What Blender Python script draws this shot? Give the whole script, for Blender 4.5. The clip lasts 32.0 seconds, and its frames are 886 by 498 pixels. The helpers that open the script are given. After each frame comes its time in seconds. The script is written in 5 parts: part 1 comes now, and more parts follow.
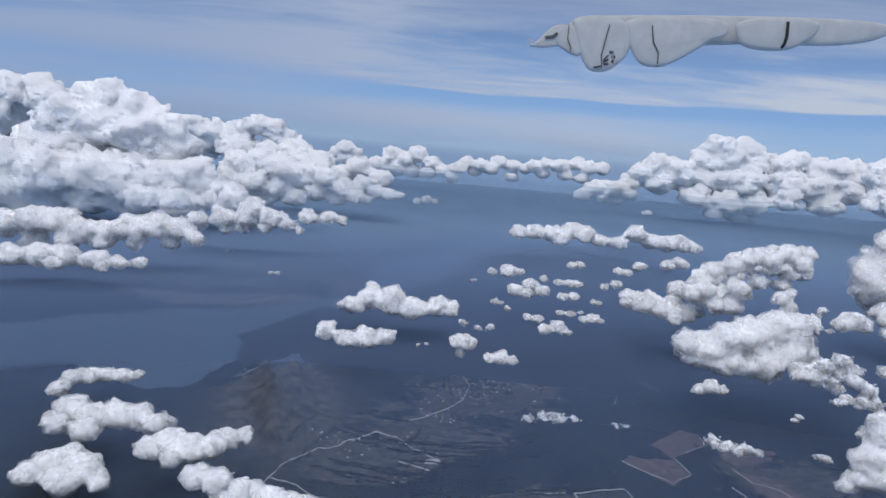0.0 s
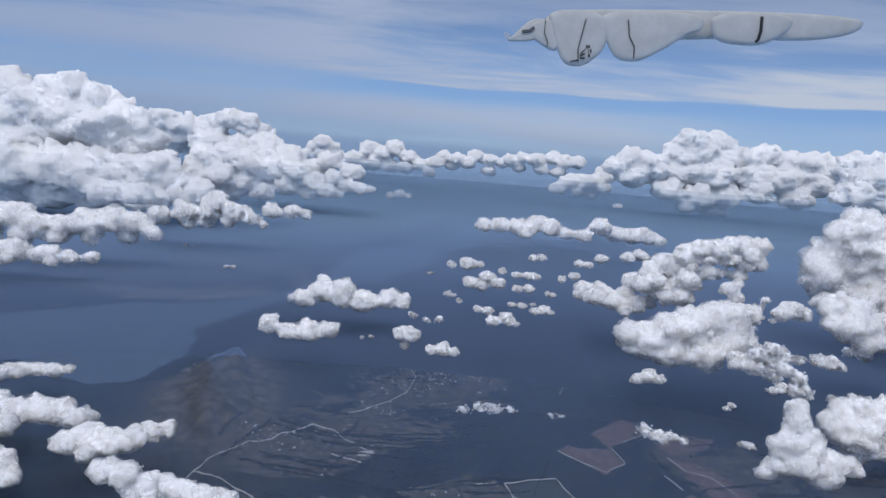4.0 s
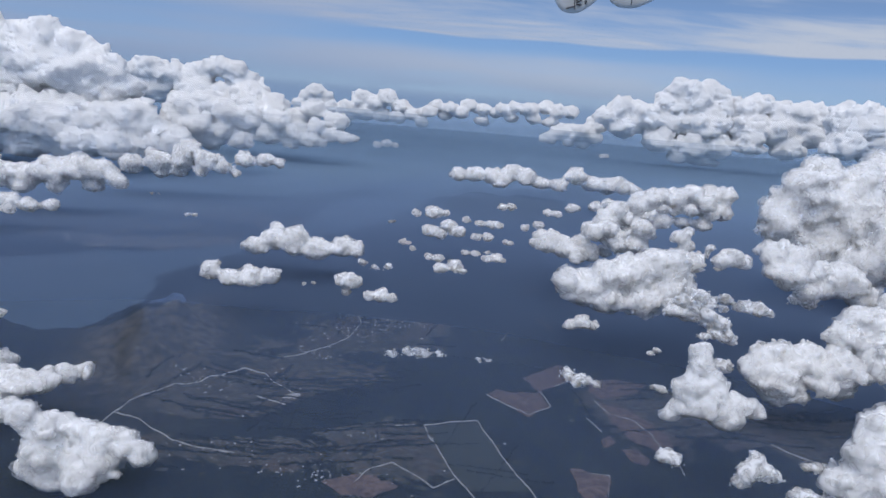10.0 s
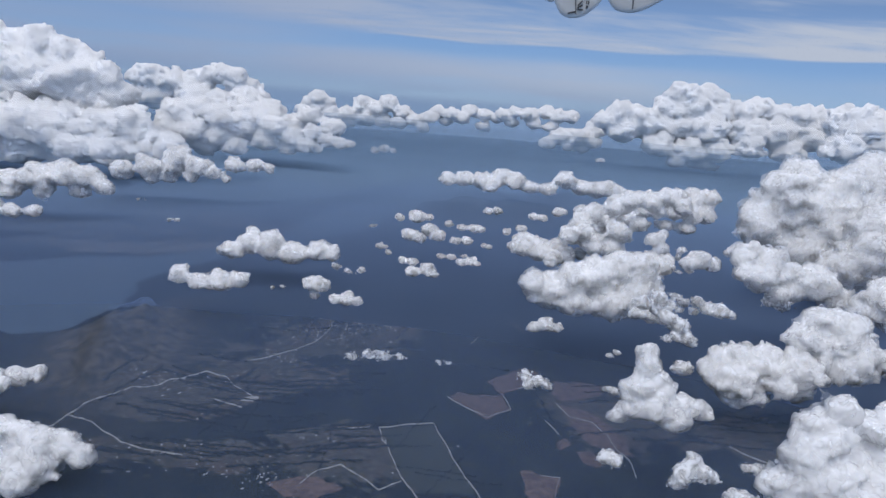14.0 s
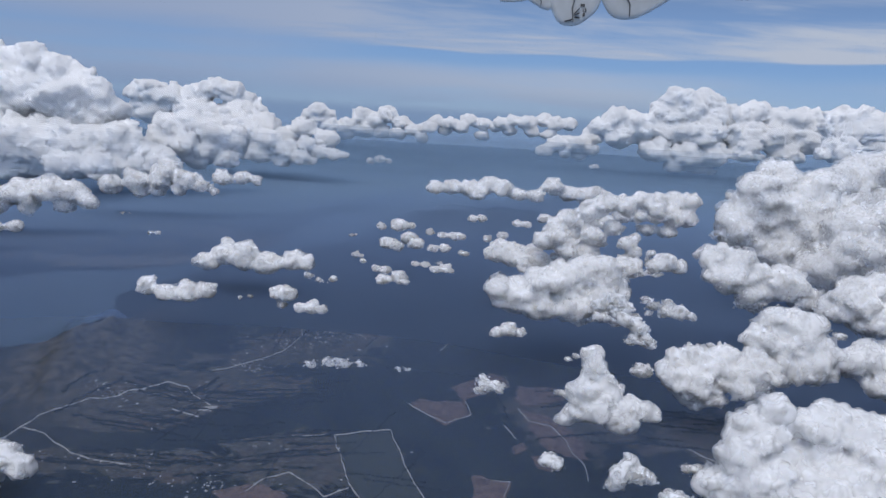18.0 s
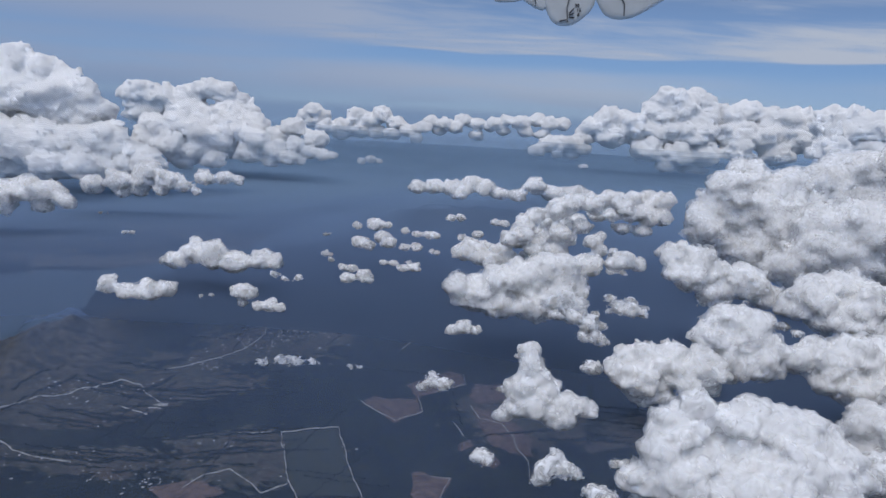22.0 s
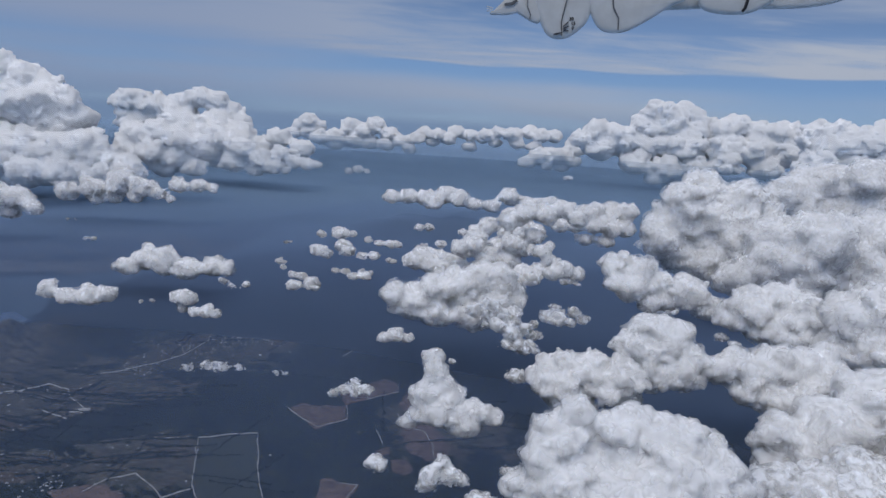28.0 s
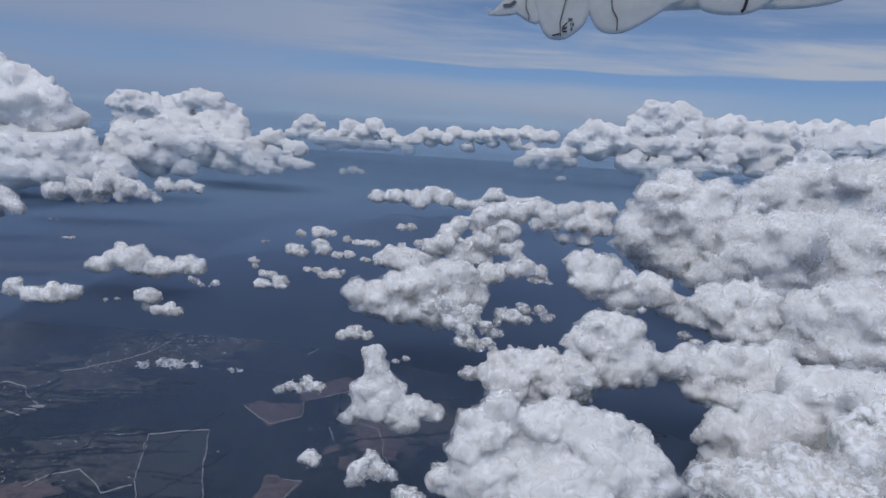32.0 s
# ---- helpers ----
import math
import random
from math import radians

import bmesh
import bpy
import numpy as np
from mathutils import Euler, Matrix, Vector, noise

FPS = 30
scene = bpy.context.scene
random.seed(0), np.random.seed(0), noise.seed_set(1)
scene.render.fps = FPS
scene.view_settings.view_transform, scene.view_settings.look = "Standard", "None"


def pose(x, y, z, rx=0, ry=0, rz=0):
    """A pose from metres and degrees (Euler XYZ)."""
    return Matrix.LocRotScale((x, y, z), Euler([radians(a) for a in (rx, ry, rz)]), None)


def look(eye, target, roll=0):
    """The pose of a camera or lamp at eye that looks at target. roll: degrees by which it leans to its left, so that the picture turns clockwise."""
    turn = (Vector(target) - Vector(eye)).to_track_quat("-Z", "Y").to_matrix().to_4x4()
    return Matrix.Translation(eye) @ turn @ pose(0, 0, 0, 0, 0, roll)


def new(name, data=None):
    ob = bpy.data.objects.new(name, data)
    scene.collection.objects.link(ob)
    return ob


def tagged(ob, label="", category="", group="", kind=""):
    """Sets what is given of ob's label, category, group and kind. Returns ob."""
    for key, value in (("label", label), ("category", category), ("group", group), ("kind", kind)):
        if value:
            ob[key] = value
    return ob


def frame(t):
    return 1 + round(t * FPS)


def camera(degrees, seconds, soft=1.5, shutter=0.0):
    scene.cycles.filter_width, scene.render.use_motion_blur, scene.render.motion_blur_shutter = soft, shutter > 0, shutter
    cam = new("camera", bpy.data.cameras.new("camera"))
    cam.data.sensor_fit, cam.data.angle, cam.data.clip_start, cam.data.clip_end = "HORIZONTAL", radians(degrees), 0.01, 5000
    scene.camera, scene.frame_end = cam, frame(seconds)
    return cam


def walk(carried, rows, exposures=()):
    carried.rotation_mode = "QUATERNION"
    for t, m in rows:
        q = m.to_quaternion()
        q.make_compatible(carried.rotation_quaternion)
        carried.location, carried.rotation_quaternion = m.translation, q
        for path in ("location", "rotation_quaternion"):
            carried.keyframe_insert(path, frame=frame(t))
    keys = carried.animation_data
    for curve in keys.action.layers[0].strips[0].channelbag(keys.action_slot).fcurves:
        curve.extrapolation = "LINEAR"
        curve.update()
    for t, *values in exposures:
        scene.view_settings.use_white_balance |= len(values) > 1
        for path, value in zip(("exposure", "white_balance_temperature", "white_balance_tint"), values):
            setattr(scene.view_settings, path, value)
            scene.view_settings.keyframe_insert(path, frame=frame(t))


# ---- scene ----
# The place is a model at about one to nineteen: 200 m of path stand for some 3.8 km of flight.
cam = camera(63.3, 32.0, soft=1.5)
METRES, EYE, TILT, LEAN, TURN = 200.0, 146.5, -7.1, -4.75, 0.0
ROWS = [
    (0.0, 0.0, 0.0, 0.0, 0.0, 0.0, -0.0),
    (0.5, 0.0142, 0.0005, -0.0025, -0.21, -0.05, 0.12),
    (1.0, 0.0307, 0.0021, -0.0031, -0.39, 0.1, 0.14),
    (1.5, 0.0448, 0.0031, -0.004, -0.58, 0.01, 0.1),
    (2.0, 0.061, 0.0022, -0.0047, -0.77, -0.13, 0.05),
    (2.5, 0.0757, 0.0056, -0.0065, -0.96, -0.14, 0.11),
    (3.0, 0.0918, 0.0036, -0.0075, -1.1, -0.16, 0.18),
    (3.5, 0.1066, 0.0059, -0.0084, -1.25, -0.2, 0.19),
    (5.5, 0.1672, 0.006, -0.0128, -2.14, -1.42, 0.12),
    (6.0, 0.1824, 0.0057, -0.0162, -2.2, -1.58, -1.19),
    (6.5, 0.1977, 0.0044, -0.0162, -1.03, -2.39, -1.03),
    (7.0, 0.2136, 0.006, -0.017, -1.12, -3.54, -0.99),
    (7.5, 0.2282, 0.0052, -0.0191, -1.24, -3.79, -0.88),
    (8.0, 0.2432, 0.005, -0.0193, -1.26, -3.93, -0.49),
    (8.5, 0.2586, 0.0043, -0.0209, -1.08, -4.0, 0.24),
    (9.0, 0.2745, 0.0038, -0.0224, -1.06, -4.09, 0.67),
    (9.5, 0.2895, 0.0036, -0.023, -1.26, -4.06, 0.38),
    (10.0, 0.3047, 0.0027, -0.0242, -1.37, -4.3, 0.15),
    (10.5, 0.3197, 0.0021, -0.0247, -1.22, -4.25, 0.15),
    (11.0, 0.3359, 0.0012, -0.026, -1.31, -4.44, 0.07),
    (11.5, 0.3504, 0.0002, -0.0274, -1.27, -4.58, 0.18),
    (12.0, 0.3669, 0.0005, -0.0293, -1.21, -4.64, 0.17),
    (12.5, 0.3811, -0.0013, -0.0289, -1.18, -4.45, 0.15),
    (13.0, 0.3978, -0.0026, -0.0312, -0.99, -3.97, 0.26),
    (13.5, 0.4121, -0.0022, -0.0308, -0.91, -3.9, 0.33),
    (15.5, 0.4746, -0.0051, -0.0371, -0.61, -3.47, 0.84),
    (16.0, 0.4899, -0.0035, -0.0396, -0.58, -3.34, 0.97),
    (16.5, 0.5055, -0.0071, -0.0408, -0.48, -3.32, 1.22),
    (17.0, 0.5205, -0.0054, -0.0423, -0.42, -3.25, 1.4),
    (17.5, 0.5354, -0.0052, -0.0431, -0.43, -3.15, 1.42),
    (18.0, 0.5521, -0.0068, -0.0438, -0.4, -3.06, 1.46),
    (18.5, 0.5665, -0.0074, -0.0453, -0.4, -3.06, 1.34),
    (19.0, 0.5832, -0.0081, -0.0456, -0.4, -3.16, 1.44),
    (19.5, 0.5978, -0.0073, -0.0474, -0.4, -3.13, 1.51),
    (20.0, 0.615, -0.0091, -0.0472, -0.41, -3.13, 1.47),
    (20.5, 0.6295, -0.0095, -0.0498, -0.4, -3.08, 1.55),
    (21.0, 0.6452, -0.0121, -0.0513, -0.32, -2.77, 1.58),
    (21.5, 0.6608, -0.0116, -0.0516, -0.34, -2.75, 1.62),
    (22.0, 0.6766, -0.0135, -0.0537, -0.42, -3.03, 1.56),
    (22.5, 0.6931, -0.0118, -0.0533, -0.52, -3.08, 1.38),
    (23.0, 0.7081, -0.014, -0.0564, -0.53, -2.83, 1.35),
    (23.5, 0.7231, -0.0149, -0.057, -0.68, -2.63, 1.01),
    (24.0, 0.7402, -0.014, -0.0589, -0.92, -2.31, 0.38),
    (24.5, 0.7551, -0.0142, -0.0596, -0.96, -2.08, 0.25),
    (26.5, 0.8173, -0.017, -0.0657, -0.51, -2.23, 1.09),
    (27.0, 0.8335, -0.0172, -0.0659, -0.45, -2.16, 1.14),
    (27.5, 0.849, -0.0173, -0.0676, -0.45, -2.13, 1.08),
    (28.0, 0.8651, -0.0197, -0.0676, -0.39, -2.13, 1.02),
    (28.5, 0.8804, -0.0185, -0.0712, -0.39, -2.1, 0.98),
    (29.0, 0.8967, -0.0208, -0.0707, -0.33, -2.19, 1.02),
    (29.5, 0.9111, -0.0226, -0.0711, -0.25, -2.18, 1.03),
    (30.0, 0.9278, -0.0228, -0.0734, -0.18, -2.1, 0.95),
    (30.5, 0.9428, -0.0225, -0.0744, -0.2, -2.16, 0.96),
    (31.0, 0.9596, -0.0243, -0.076, -0.14, -2.11, 1.02),
    (31.5, 0.9747, -0.0242, -0.0774, -0.12, -2.15, 1.14),
    (32.0, 0.9918, -0.0245, -0.0793, -0.1, -2.02, 1.06),
]
walk(cam, [(t, pose(0, 0, EYE, TILT, LEAN, TURN) @ pose(METRES * x, METRES * y, METRES * z, 90 + pitch, roll, yaw)) for t, x, y, z, yaw, pitch, roll in ROWS],
     exposures=[(0.0, 0.08, 6690, 10), (6.0, 0.06, 6690, 10), (12.0, 0.03, 6690, 10), (20.0, -0.08, 6690, 10), (26.0, -0.22, 6690, 10), (32.0, -0.3, 6690, 10)])

# ---- light ----
SUN_ELEVATION, SUN_AZIMUTH = radians(54), radians(202)   # azimuth clockwise from +y
SUN_WAY = Vector((math.sin(SUN_AZIMUTH) * math.cos(SUN_ELEVATION), math.cos(SUN_AZIMUTH) * math.cos(SUN_ELEVATION), math.sin(SUN_ELEVATION)))


class Nodes:
    """A small builder for node trees."""

    def __init__(self, tree):
        self.tree = tree
        tree.nodes.clear()

    def add(self, kind, **settings):
        node = self.tree.nodes.new(kind)
        inputs = settings.pop("ins", {})
        for key, value in settings.items():
            setattr(node, key, value)
        for key, value in inputs.items():
            if isinstance(value, bpy.types.NodeSocket):
                self.tree.links.new(value, node.inputs[key])
            else:
                node.inputs[key].default_value = value
        return node

    def math(self, op, a, b=0.0, c=0.0, clamp=False):
        return self.add("ShaderNodeMath", operation=op, use_clamp=clamp, ins={0: a, 1: b, 2: c}).outputs[0]

    def span(self, value, lo, hi, to_lo=0.0, to_hi=1.0):
        return self.add("ShaderNodeMapRange", interpolation_type="SMOOTHSTEP", ins={0: value, 1: lo, 2: hi, 3: to_lo, 4: to_hi}).outputs[0]

    def noise(self, vector, scale, detail=4.0, rough=0.55, distort=0.0):
        return self.add("ShaderNodeTexNoise", ins={"Vector": vector, "Scale": scale, "Detail": detail, "Roughness": rough, "Distortion": distort}).outputs[0]

    def mix(self, factor, a, b):
        return self.add("ShaderNodeMix", data_type="RGBA", ins={0: factor, 6: a, 7: b}).outputs[2]

    def vec(self, x, y, z):
        return self.add("ShaderNodeCombineXYZ", ins={0: x, 1: y, 2: z}).outputs[0]


def make_world():
    world = bpy.data.worlds.new("sky")
    scene.world = world
    world.use_nodes = True
    n = Nodes(world.node_tree)
    way = n.add("ShaderNodeTexCoord").outputs["Generated"]
    sep = n.add("ShaderNodeSeparateXYZ", ins={0: way})
    x, y, z = sep.outputs
    sky = n.add("ShaderNodeTexSky", sky_type="NISHITA", sun_disc=False, sun_elevation=SUN_ELEVATION, sun_rotation=SUN_AZIMUTH,
                altitude=4000.0, air_density=1.0, dust_density=0.6, ozone_density=2.0).outputs[0]
    # A high sheet of cirrus, laid out on a plane above the observer.
    up = n.math("ADD", n.math("MAXIMUM", z, 0.0), 0.06)
    u, v = n.math("DIVIDE", x, up), n.math("DIVIDE", y, up)
    streak = n.noise(n.vec(n.math("ADD", n.math("MULTIPLY", u, 0.45), n.math("MULTIPLY", v, 0.25)), n.math("MULTIPLY", v, 1.1), 3.0), 0.55, 6.0, 0.55, 0.6)
    fine = n.noise(n.vec(n.math("MULTIPLY", u, 1.2), n.math("MULTIPLY", v, 2.6), 9.0), 1.0, 6.0, 0.6, 0.5)
    thick = n.span(n.math("ADD", n.math("MULTIPLY", streak, 0.8), n.math("MULTIPLY", fine, 0.28)), 0.42, 0.68)
    azimuth = n.math("ARCTAN2", x, y)
    thin = n.math("MULTIPLY", n.math("MULTIPLY", n.span(z, 0.145, 0.20), n.span(z, 0.33, 0.26)), n.span(azimuth, -0.15, 0.1))
    thick = n.math("MULTIPLY", thick, n.math("SUBTRACT", 1.0, n.math("MULTIPLY", thin, 0.6)))
    # The sheet ends in a wavy edge low over the horizon; below it lies a clear gap, then haze.
    wave = n.noise(n.vec(n.math("MULTIPLY", azimuth, 3.0), 0.0, 5.0), 1.6, 2.0, 0.5)
    edge = n.math("ADD", n.math("MULTIPLY", wave, 0.014), 0.086)
    above = n.math("SUBTRACT", z, edge)
    right = n.span(azimuth, -0.30, -0.04)   # the edge is crisp on one side only
    sheet = n.span(n.math("DIVIDE", above, n.span(azimuth, -0.30, -0.04, 0.045, 0.0035)), -0.5, 0.8)
    body = n.math("MULTIPLY", sheet, n.math("ADD", n.math("MULTIPLY", thick, 0.90), n.span(above, 0.05, 0.0, 0.08, 0.30)))
    clear = n.span(azimuth, 0.15, 0.55, 1.0, 0.35)
    veil = n.span(n.noise(n.vec(n.math("MULTIPLY", azimuth, 2.2), n.math("MULTIPLY", z, 22.0), 1.0), 1.4, 4.0, 0.5), 0.3, 0.6, 0.4, 0.9)
    low = n.math("MULTIPLY", n.math("MULTIPLY", n.span(above, -0.008, -0.035), clear), veil)
    low = n.math("MAXIMUM", low, n.math("MULTIPLY", n.math("SUBTRACT", 1.0, right), n.math("MULTIPLY", veil, 0.6)))
    low = n.math("MAXIMUM", low, n.span(z, 0.035, 0.005, 0.0, 0.95))
    cover = n.math("MAXIMUM", body, low)
    # The veil is brightened overhead, out of view, as fill light for clouds and land.
    bright = n.mix(n.span(z, 0.2, 0.85), n.mix(n.span(azimuth, -0.5, 0.5), (2.9, 3.8, 5.8, 1.0), (4.7, 5.4, 6.8, 1.0)), (10.5, 10.8, 11.6, 1.0))
    bright = n.mix(n.span(z, 0.06, 0.0), bright, (2.0, 3.1, 5.2, 1.0))   # blue distance low over the horizon
    white = n.mix(cover, n.mix(0.6, sky, n.mix(n.span(z, 0.10, 0.22), (1.25, 2.75, 6.1, 1.0), (0.80, 1.7, 4.0, 1.0))), bright)
    back = n.add("ShaderNodeBackground", ins={"Color": white, "Strength": 0.096})
    n.add("ShaderNodeOutputWorld", ins={"Surface": back.outputs[0]})


make_world()
sun = new("sun", bpy.data.lights.new("sun", "SUN"))
sun.data.energy, sun.data.angle, sun.data.color = 0.80, radians(30.0), (1.0, 0.955, 0.90)
sun.matrix_world = look((0, 0, 3000), Vector((0, 0, 3000)) - SUN_WAY)


# ---- materials ----
def material(name):
    m = bpy.data.materials.new(name)
    m.use_nodes = True
    return m, Nodes(m.node_tree)


def finish(n, shader):
    n.add("ShaderNodeOutputMaterial", ins={"Surface": shader})


def principled(n, colour, rough, **more):
    ins = {"Base Color": colour, "Roughness": rough}
    ins.update(more)
    return n.add("ShaderNodeBsdfPrincipled", ins=ins).outputs[0]


def cloud_material(name, depth, knob, grain, tone, spread, even):
    """White vapour in which light spreads sideways; depth is how far, knob the width of its smallest heads, in metres."""
    m, n = material(name)
    place = n.add("ShaderNodeTexCoord").outputs["Object"]
    bent = n.add("ShaderNodeVectorMath", operation="MULTIPLY_ADD", ins={0: n.add("ShaderNodeTexNoise", ins={"Vector": place, "Scale": 0.5 / knob, "Detail": 3.0}).outputs["Color"], 1: (knob, knob, knob), 2: place}).outputs[0]
    relief = n.math("ADD", n.math("ABSOLUTE", n.math("SUBTRACT", n.noise(bent, 0.5 / knob, 1.0, 0.5), 0.5)), n.math("MULTIPLY", n.math("ABSOLUTE", n.math("SUBTRACT", n.noise(bent, 1.3 / knob, 2.0, 0.5), 0.5)), 0.5))
    bump = n.add("ShaderNodeBump", ins={"Strength": grain, "Distance": knob, "Height": relief}).outputs[0]
    # Droplets scatter light on past the skin, so its brightness follows the skin's tilt only in part.
    half = n.add("ShaderNodeVectorMath", operation="MULTIPLY_ADD", ins={0: (SUN_WAY.x, SUN_WAY.y, SUN_WAY.z), 1: (even, even, even), 2: bump}).outputs[0]
    tilt = n.add("ShaderNodeVectorMath", operation="NORMALIZE", ins={0: half}).outputs[0]
    tone = n.mix(n.noise(place, 0.05, 3.0), (tone - 0.02, tone - 0.02, tone - 0.02, 1), (tone + 0.02, tone + 0.02, tone + 0.02, 1))
    body = n.add("ShaderNodeBsdfPrincipled", subsurface_method="BURLEY", ins={"Base Color": tone, "Roughness": 1.0, "Normal": tilt, "Subsurface Weight": spread,
                 "Subsurface Radius": (1.0, 1.0, 1.0), "Subsurface Scale": depth, "Specular IOR Level": 0.0})
    finish(n, body.outputs[0])
    return m


def ground_material():
    m, n = material("land")
    place = n.add("ShaderNodeNewGeometry").outputs["Position"]
    farm = n.add("ShaderNodeAttribute", attribute_name="farmland").outputs["Fac"]
    rock = n.add("ShaderNodeAttribute", attribute_name="bare_slope").outputs["Fac"]
    patch = n.noise(place, 0.045, 9.0, 0.66, 0.6)
    fine = n.noise(place, 0.6, 5.0, 0.65)
    forest = n.mix(n.span(patch, 0.35, 0.7), (0.010, 0.016, 0.015, 1), (0.030, 0.038, 0.030, 1))
    forest = n.mix(n.span(fine, 0.45, 0.75), forest, (0.052, 0.058, 0.042, 1))
    worn = n.span(n.noise(place, 0.02, 6.0, 0.7, 0.4), 0.56, 0.68)
    forest = n.mix(n.math("MULTIPLY", worn, n.span(n.noise(place, 0.35, 5.0, 0.7), 0.42, 0.62)), forest, (0.075, 0.074, 0.058, 1))
    plots = n.add("ShaderNodeTexVoronoi", ins={"Vector": place, "Scale": 0.22, "Randomness": 0.9}).outputs["Color"]
    tone = n.add("ShaderNodeSeparateColor", ins={0: plots}).outputs[0]
    small = n.add("ShaderNodeSeparateColor", ins={0: n.add("ShaderNodeTexVoronoi", ins={"Vector": place, "Scale": 0.55, "Randomness": 0.8}).outputs["Color"]}).outputs[1]
    fields = n.mix(n.math("ADD", n.math("MULTIPLY", tone, 0.6), n.math("MULTIPLY", small, 0.4)), (0.042, 0.050, 0.036, 1), (0.150, 0.132, 0.100, 1))
    fields = n.mix(n.span(n.noise(place, 0.03, 4.0, 0.6), 0.48, 0.62, 0.0, 0.55), fields, (0.115, 0.088, 0.068, 1))
    long = n.add("ShaderNodeVectorMath", operation="MULTIPLY", ins={0: place, 1: (0.35, 1.0, 1.0)}).outputs[0]
    hedge = n.math("ABSOLUTE", n.math("SUBTRACT", n.noise(long, 0.075, 5.0, 0.6, 0.8), 0.5))
    fields = n.mix(n.span(hedge, 0.012, 0.004, 0.0, 0.75), fields, (0.016, 0.024, 0.018, 1))
    fields = n.mix(n.span(n.noise(place, 0.07, 8.0, 0.72, 0.6), 0.57, 0.63), fields, (0.017, 0.025, 0.019, 1))
    fields = n.mix(n.span(fine, 0.63, 0.69), fields, (0.38, 0.36, 0.32, 1))
    away = n.add("ShaderNodeSeparateXYZ", ins={0: place}).outputs[1]
    town = n.math("MULTIPLY", n.span(n.noise(place, 0.10, 5.0, 0.7), 0.55, 0.62), n.span(away, 560.0, 700.0))   # pale towns on the far plain
    fields = n.mix(town, fields, (0.42, 0.40, 0.36, 1))
    slope = n.mix(n.span(n.noise(place, 0.16, 8.0, 0.75, 0.5), 0.35, 0.65), (0.050, 0.053, 0.042, 1), (0.170, 0.150, 0.115, 1))
    edge = n.span(n.math("ADD", farm, n.math("MULTIPLY", n.math("SUBTRACT", patch, 0.5), 1.9)), 0.46, 0.56)
    colour = n.mix(edge, forest, fields)
    colour = n.mix(rock, colour, slope)
    bump = n.add("ShaderNodeBump", ins={"Strength": 0.5, "Distance": 0.6, "Height": fine}).outputs[0]
    finish(n, principled(n, colour, 0.95, Normal=bump, **{"Specular IOR Level": 0.1}))
    return m


def water_material():
    m, n = material("lake_water")
    place = n.add("ShaderNodeNewGeometry").outputs["Position"]
    ripple = n.noise(place, 0.9, 3.0, 0.6)
    bump = n.add("ShaderNodeBump", ins={"Strength": 0.25, "Distance": 0.1, "Height": ripple}).outputs[0]
    colour = n.mix(n.noise(place, 0.006, 4.0, 0.5, 1.0), (0.045, 0.090, 0.130, 1), (0.062, 0.115, 0.155, 1))
    finish(n, principled(n, colour, 0.35, Normal=bump, **{"Specular IOR Level": 0.35}))
    return m


def plain_material(name, lo, hi, scale, rough=0.9, islands=False):
    m, n = material(name)
    place = n.add("ShaderNodeNewGeometry").outputs["Position"]
    mixed = n.math("ADD", n.math("MULTIPLY", n.noise(place, scale, 6.0, 0.65), 0.7), n.math("MULTIPLY", n.noise(place, scale * 6, 3.0), 0.3))
    tint = n.span(mixed, 0.35, 0.65)
    if islands:
        tint = n.add("ShaderNodeNewGeometry").outputs["Random Per Island"]
    finish(n, principled(n, n.mix(tint, (*lo, 1), (*hi, 1)), rough))
    return m


def haze_material(name, start, reach, most):
    """Haze painted on a mostly clear sheet: little blue scatter, denser and paler farther off."""
    m, n = material(name)
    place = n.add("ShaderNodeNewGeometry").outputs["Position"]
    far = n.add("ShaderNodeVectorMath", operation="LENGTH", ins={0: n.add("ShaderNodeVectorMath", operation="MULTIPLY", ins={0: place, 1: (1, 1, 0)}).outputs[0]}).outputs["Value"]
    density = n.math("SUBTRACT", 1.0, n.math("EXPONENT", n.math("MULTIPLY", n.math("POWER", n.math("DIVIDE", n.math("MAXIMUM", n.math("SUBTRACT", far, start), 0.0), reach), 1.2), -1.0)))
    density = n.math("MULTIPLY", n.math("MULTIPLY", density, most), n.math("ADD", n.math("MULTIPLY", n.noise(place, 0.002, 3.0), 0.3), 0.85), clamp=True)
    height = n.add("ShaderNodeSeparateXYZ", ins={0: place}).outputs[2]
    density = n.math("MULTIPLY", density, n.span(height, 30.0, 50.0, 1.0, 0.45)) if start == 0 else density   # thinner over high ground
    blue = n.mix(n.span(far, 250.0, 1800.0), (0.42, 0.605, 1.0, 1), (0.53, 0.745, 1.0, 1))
    level = n.span(far, 500.0, 2000.0, 0.70, 0.42)   # normal leans away from the sun, so cloud shadows hardly show on the sheet
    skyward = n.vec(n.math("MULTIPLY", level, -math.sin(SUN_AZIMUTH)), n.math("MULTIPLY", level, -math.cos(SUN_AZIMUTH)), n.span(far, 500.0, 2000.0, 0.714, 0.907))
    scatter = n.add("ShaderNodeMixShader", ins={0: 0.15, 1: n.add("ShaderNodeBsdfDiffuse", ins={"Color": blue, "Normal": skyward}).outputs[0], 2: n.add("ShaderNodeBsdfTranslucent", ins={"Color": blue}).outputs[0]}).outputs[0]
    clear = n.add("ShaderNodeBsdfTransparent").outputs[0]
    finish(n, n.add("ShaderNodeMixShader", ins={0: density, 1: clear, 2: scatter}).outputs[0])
    return m


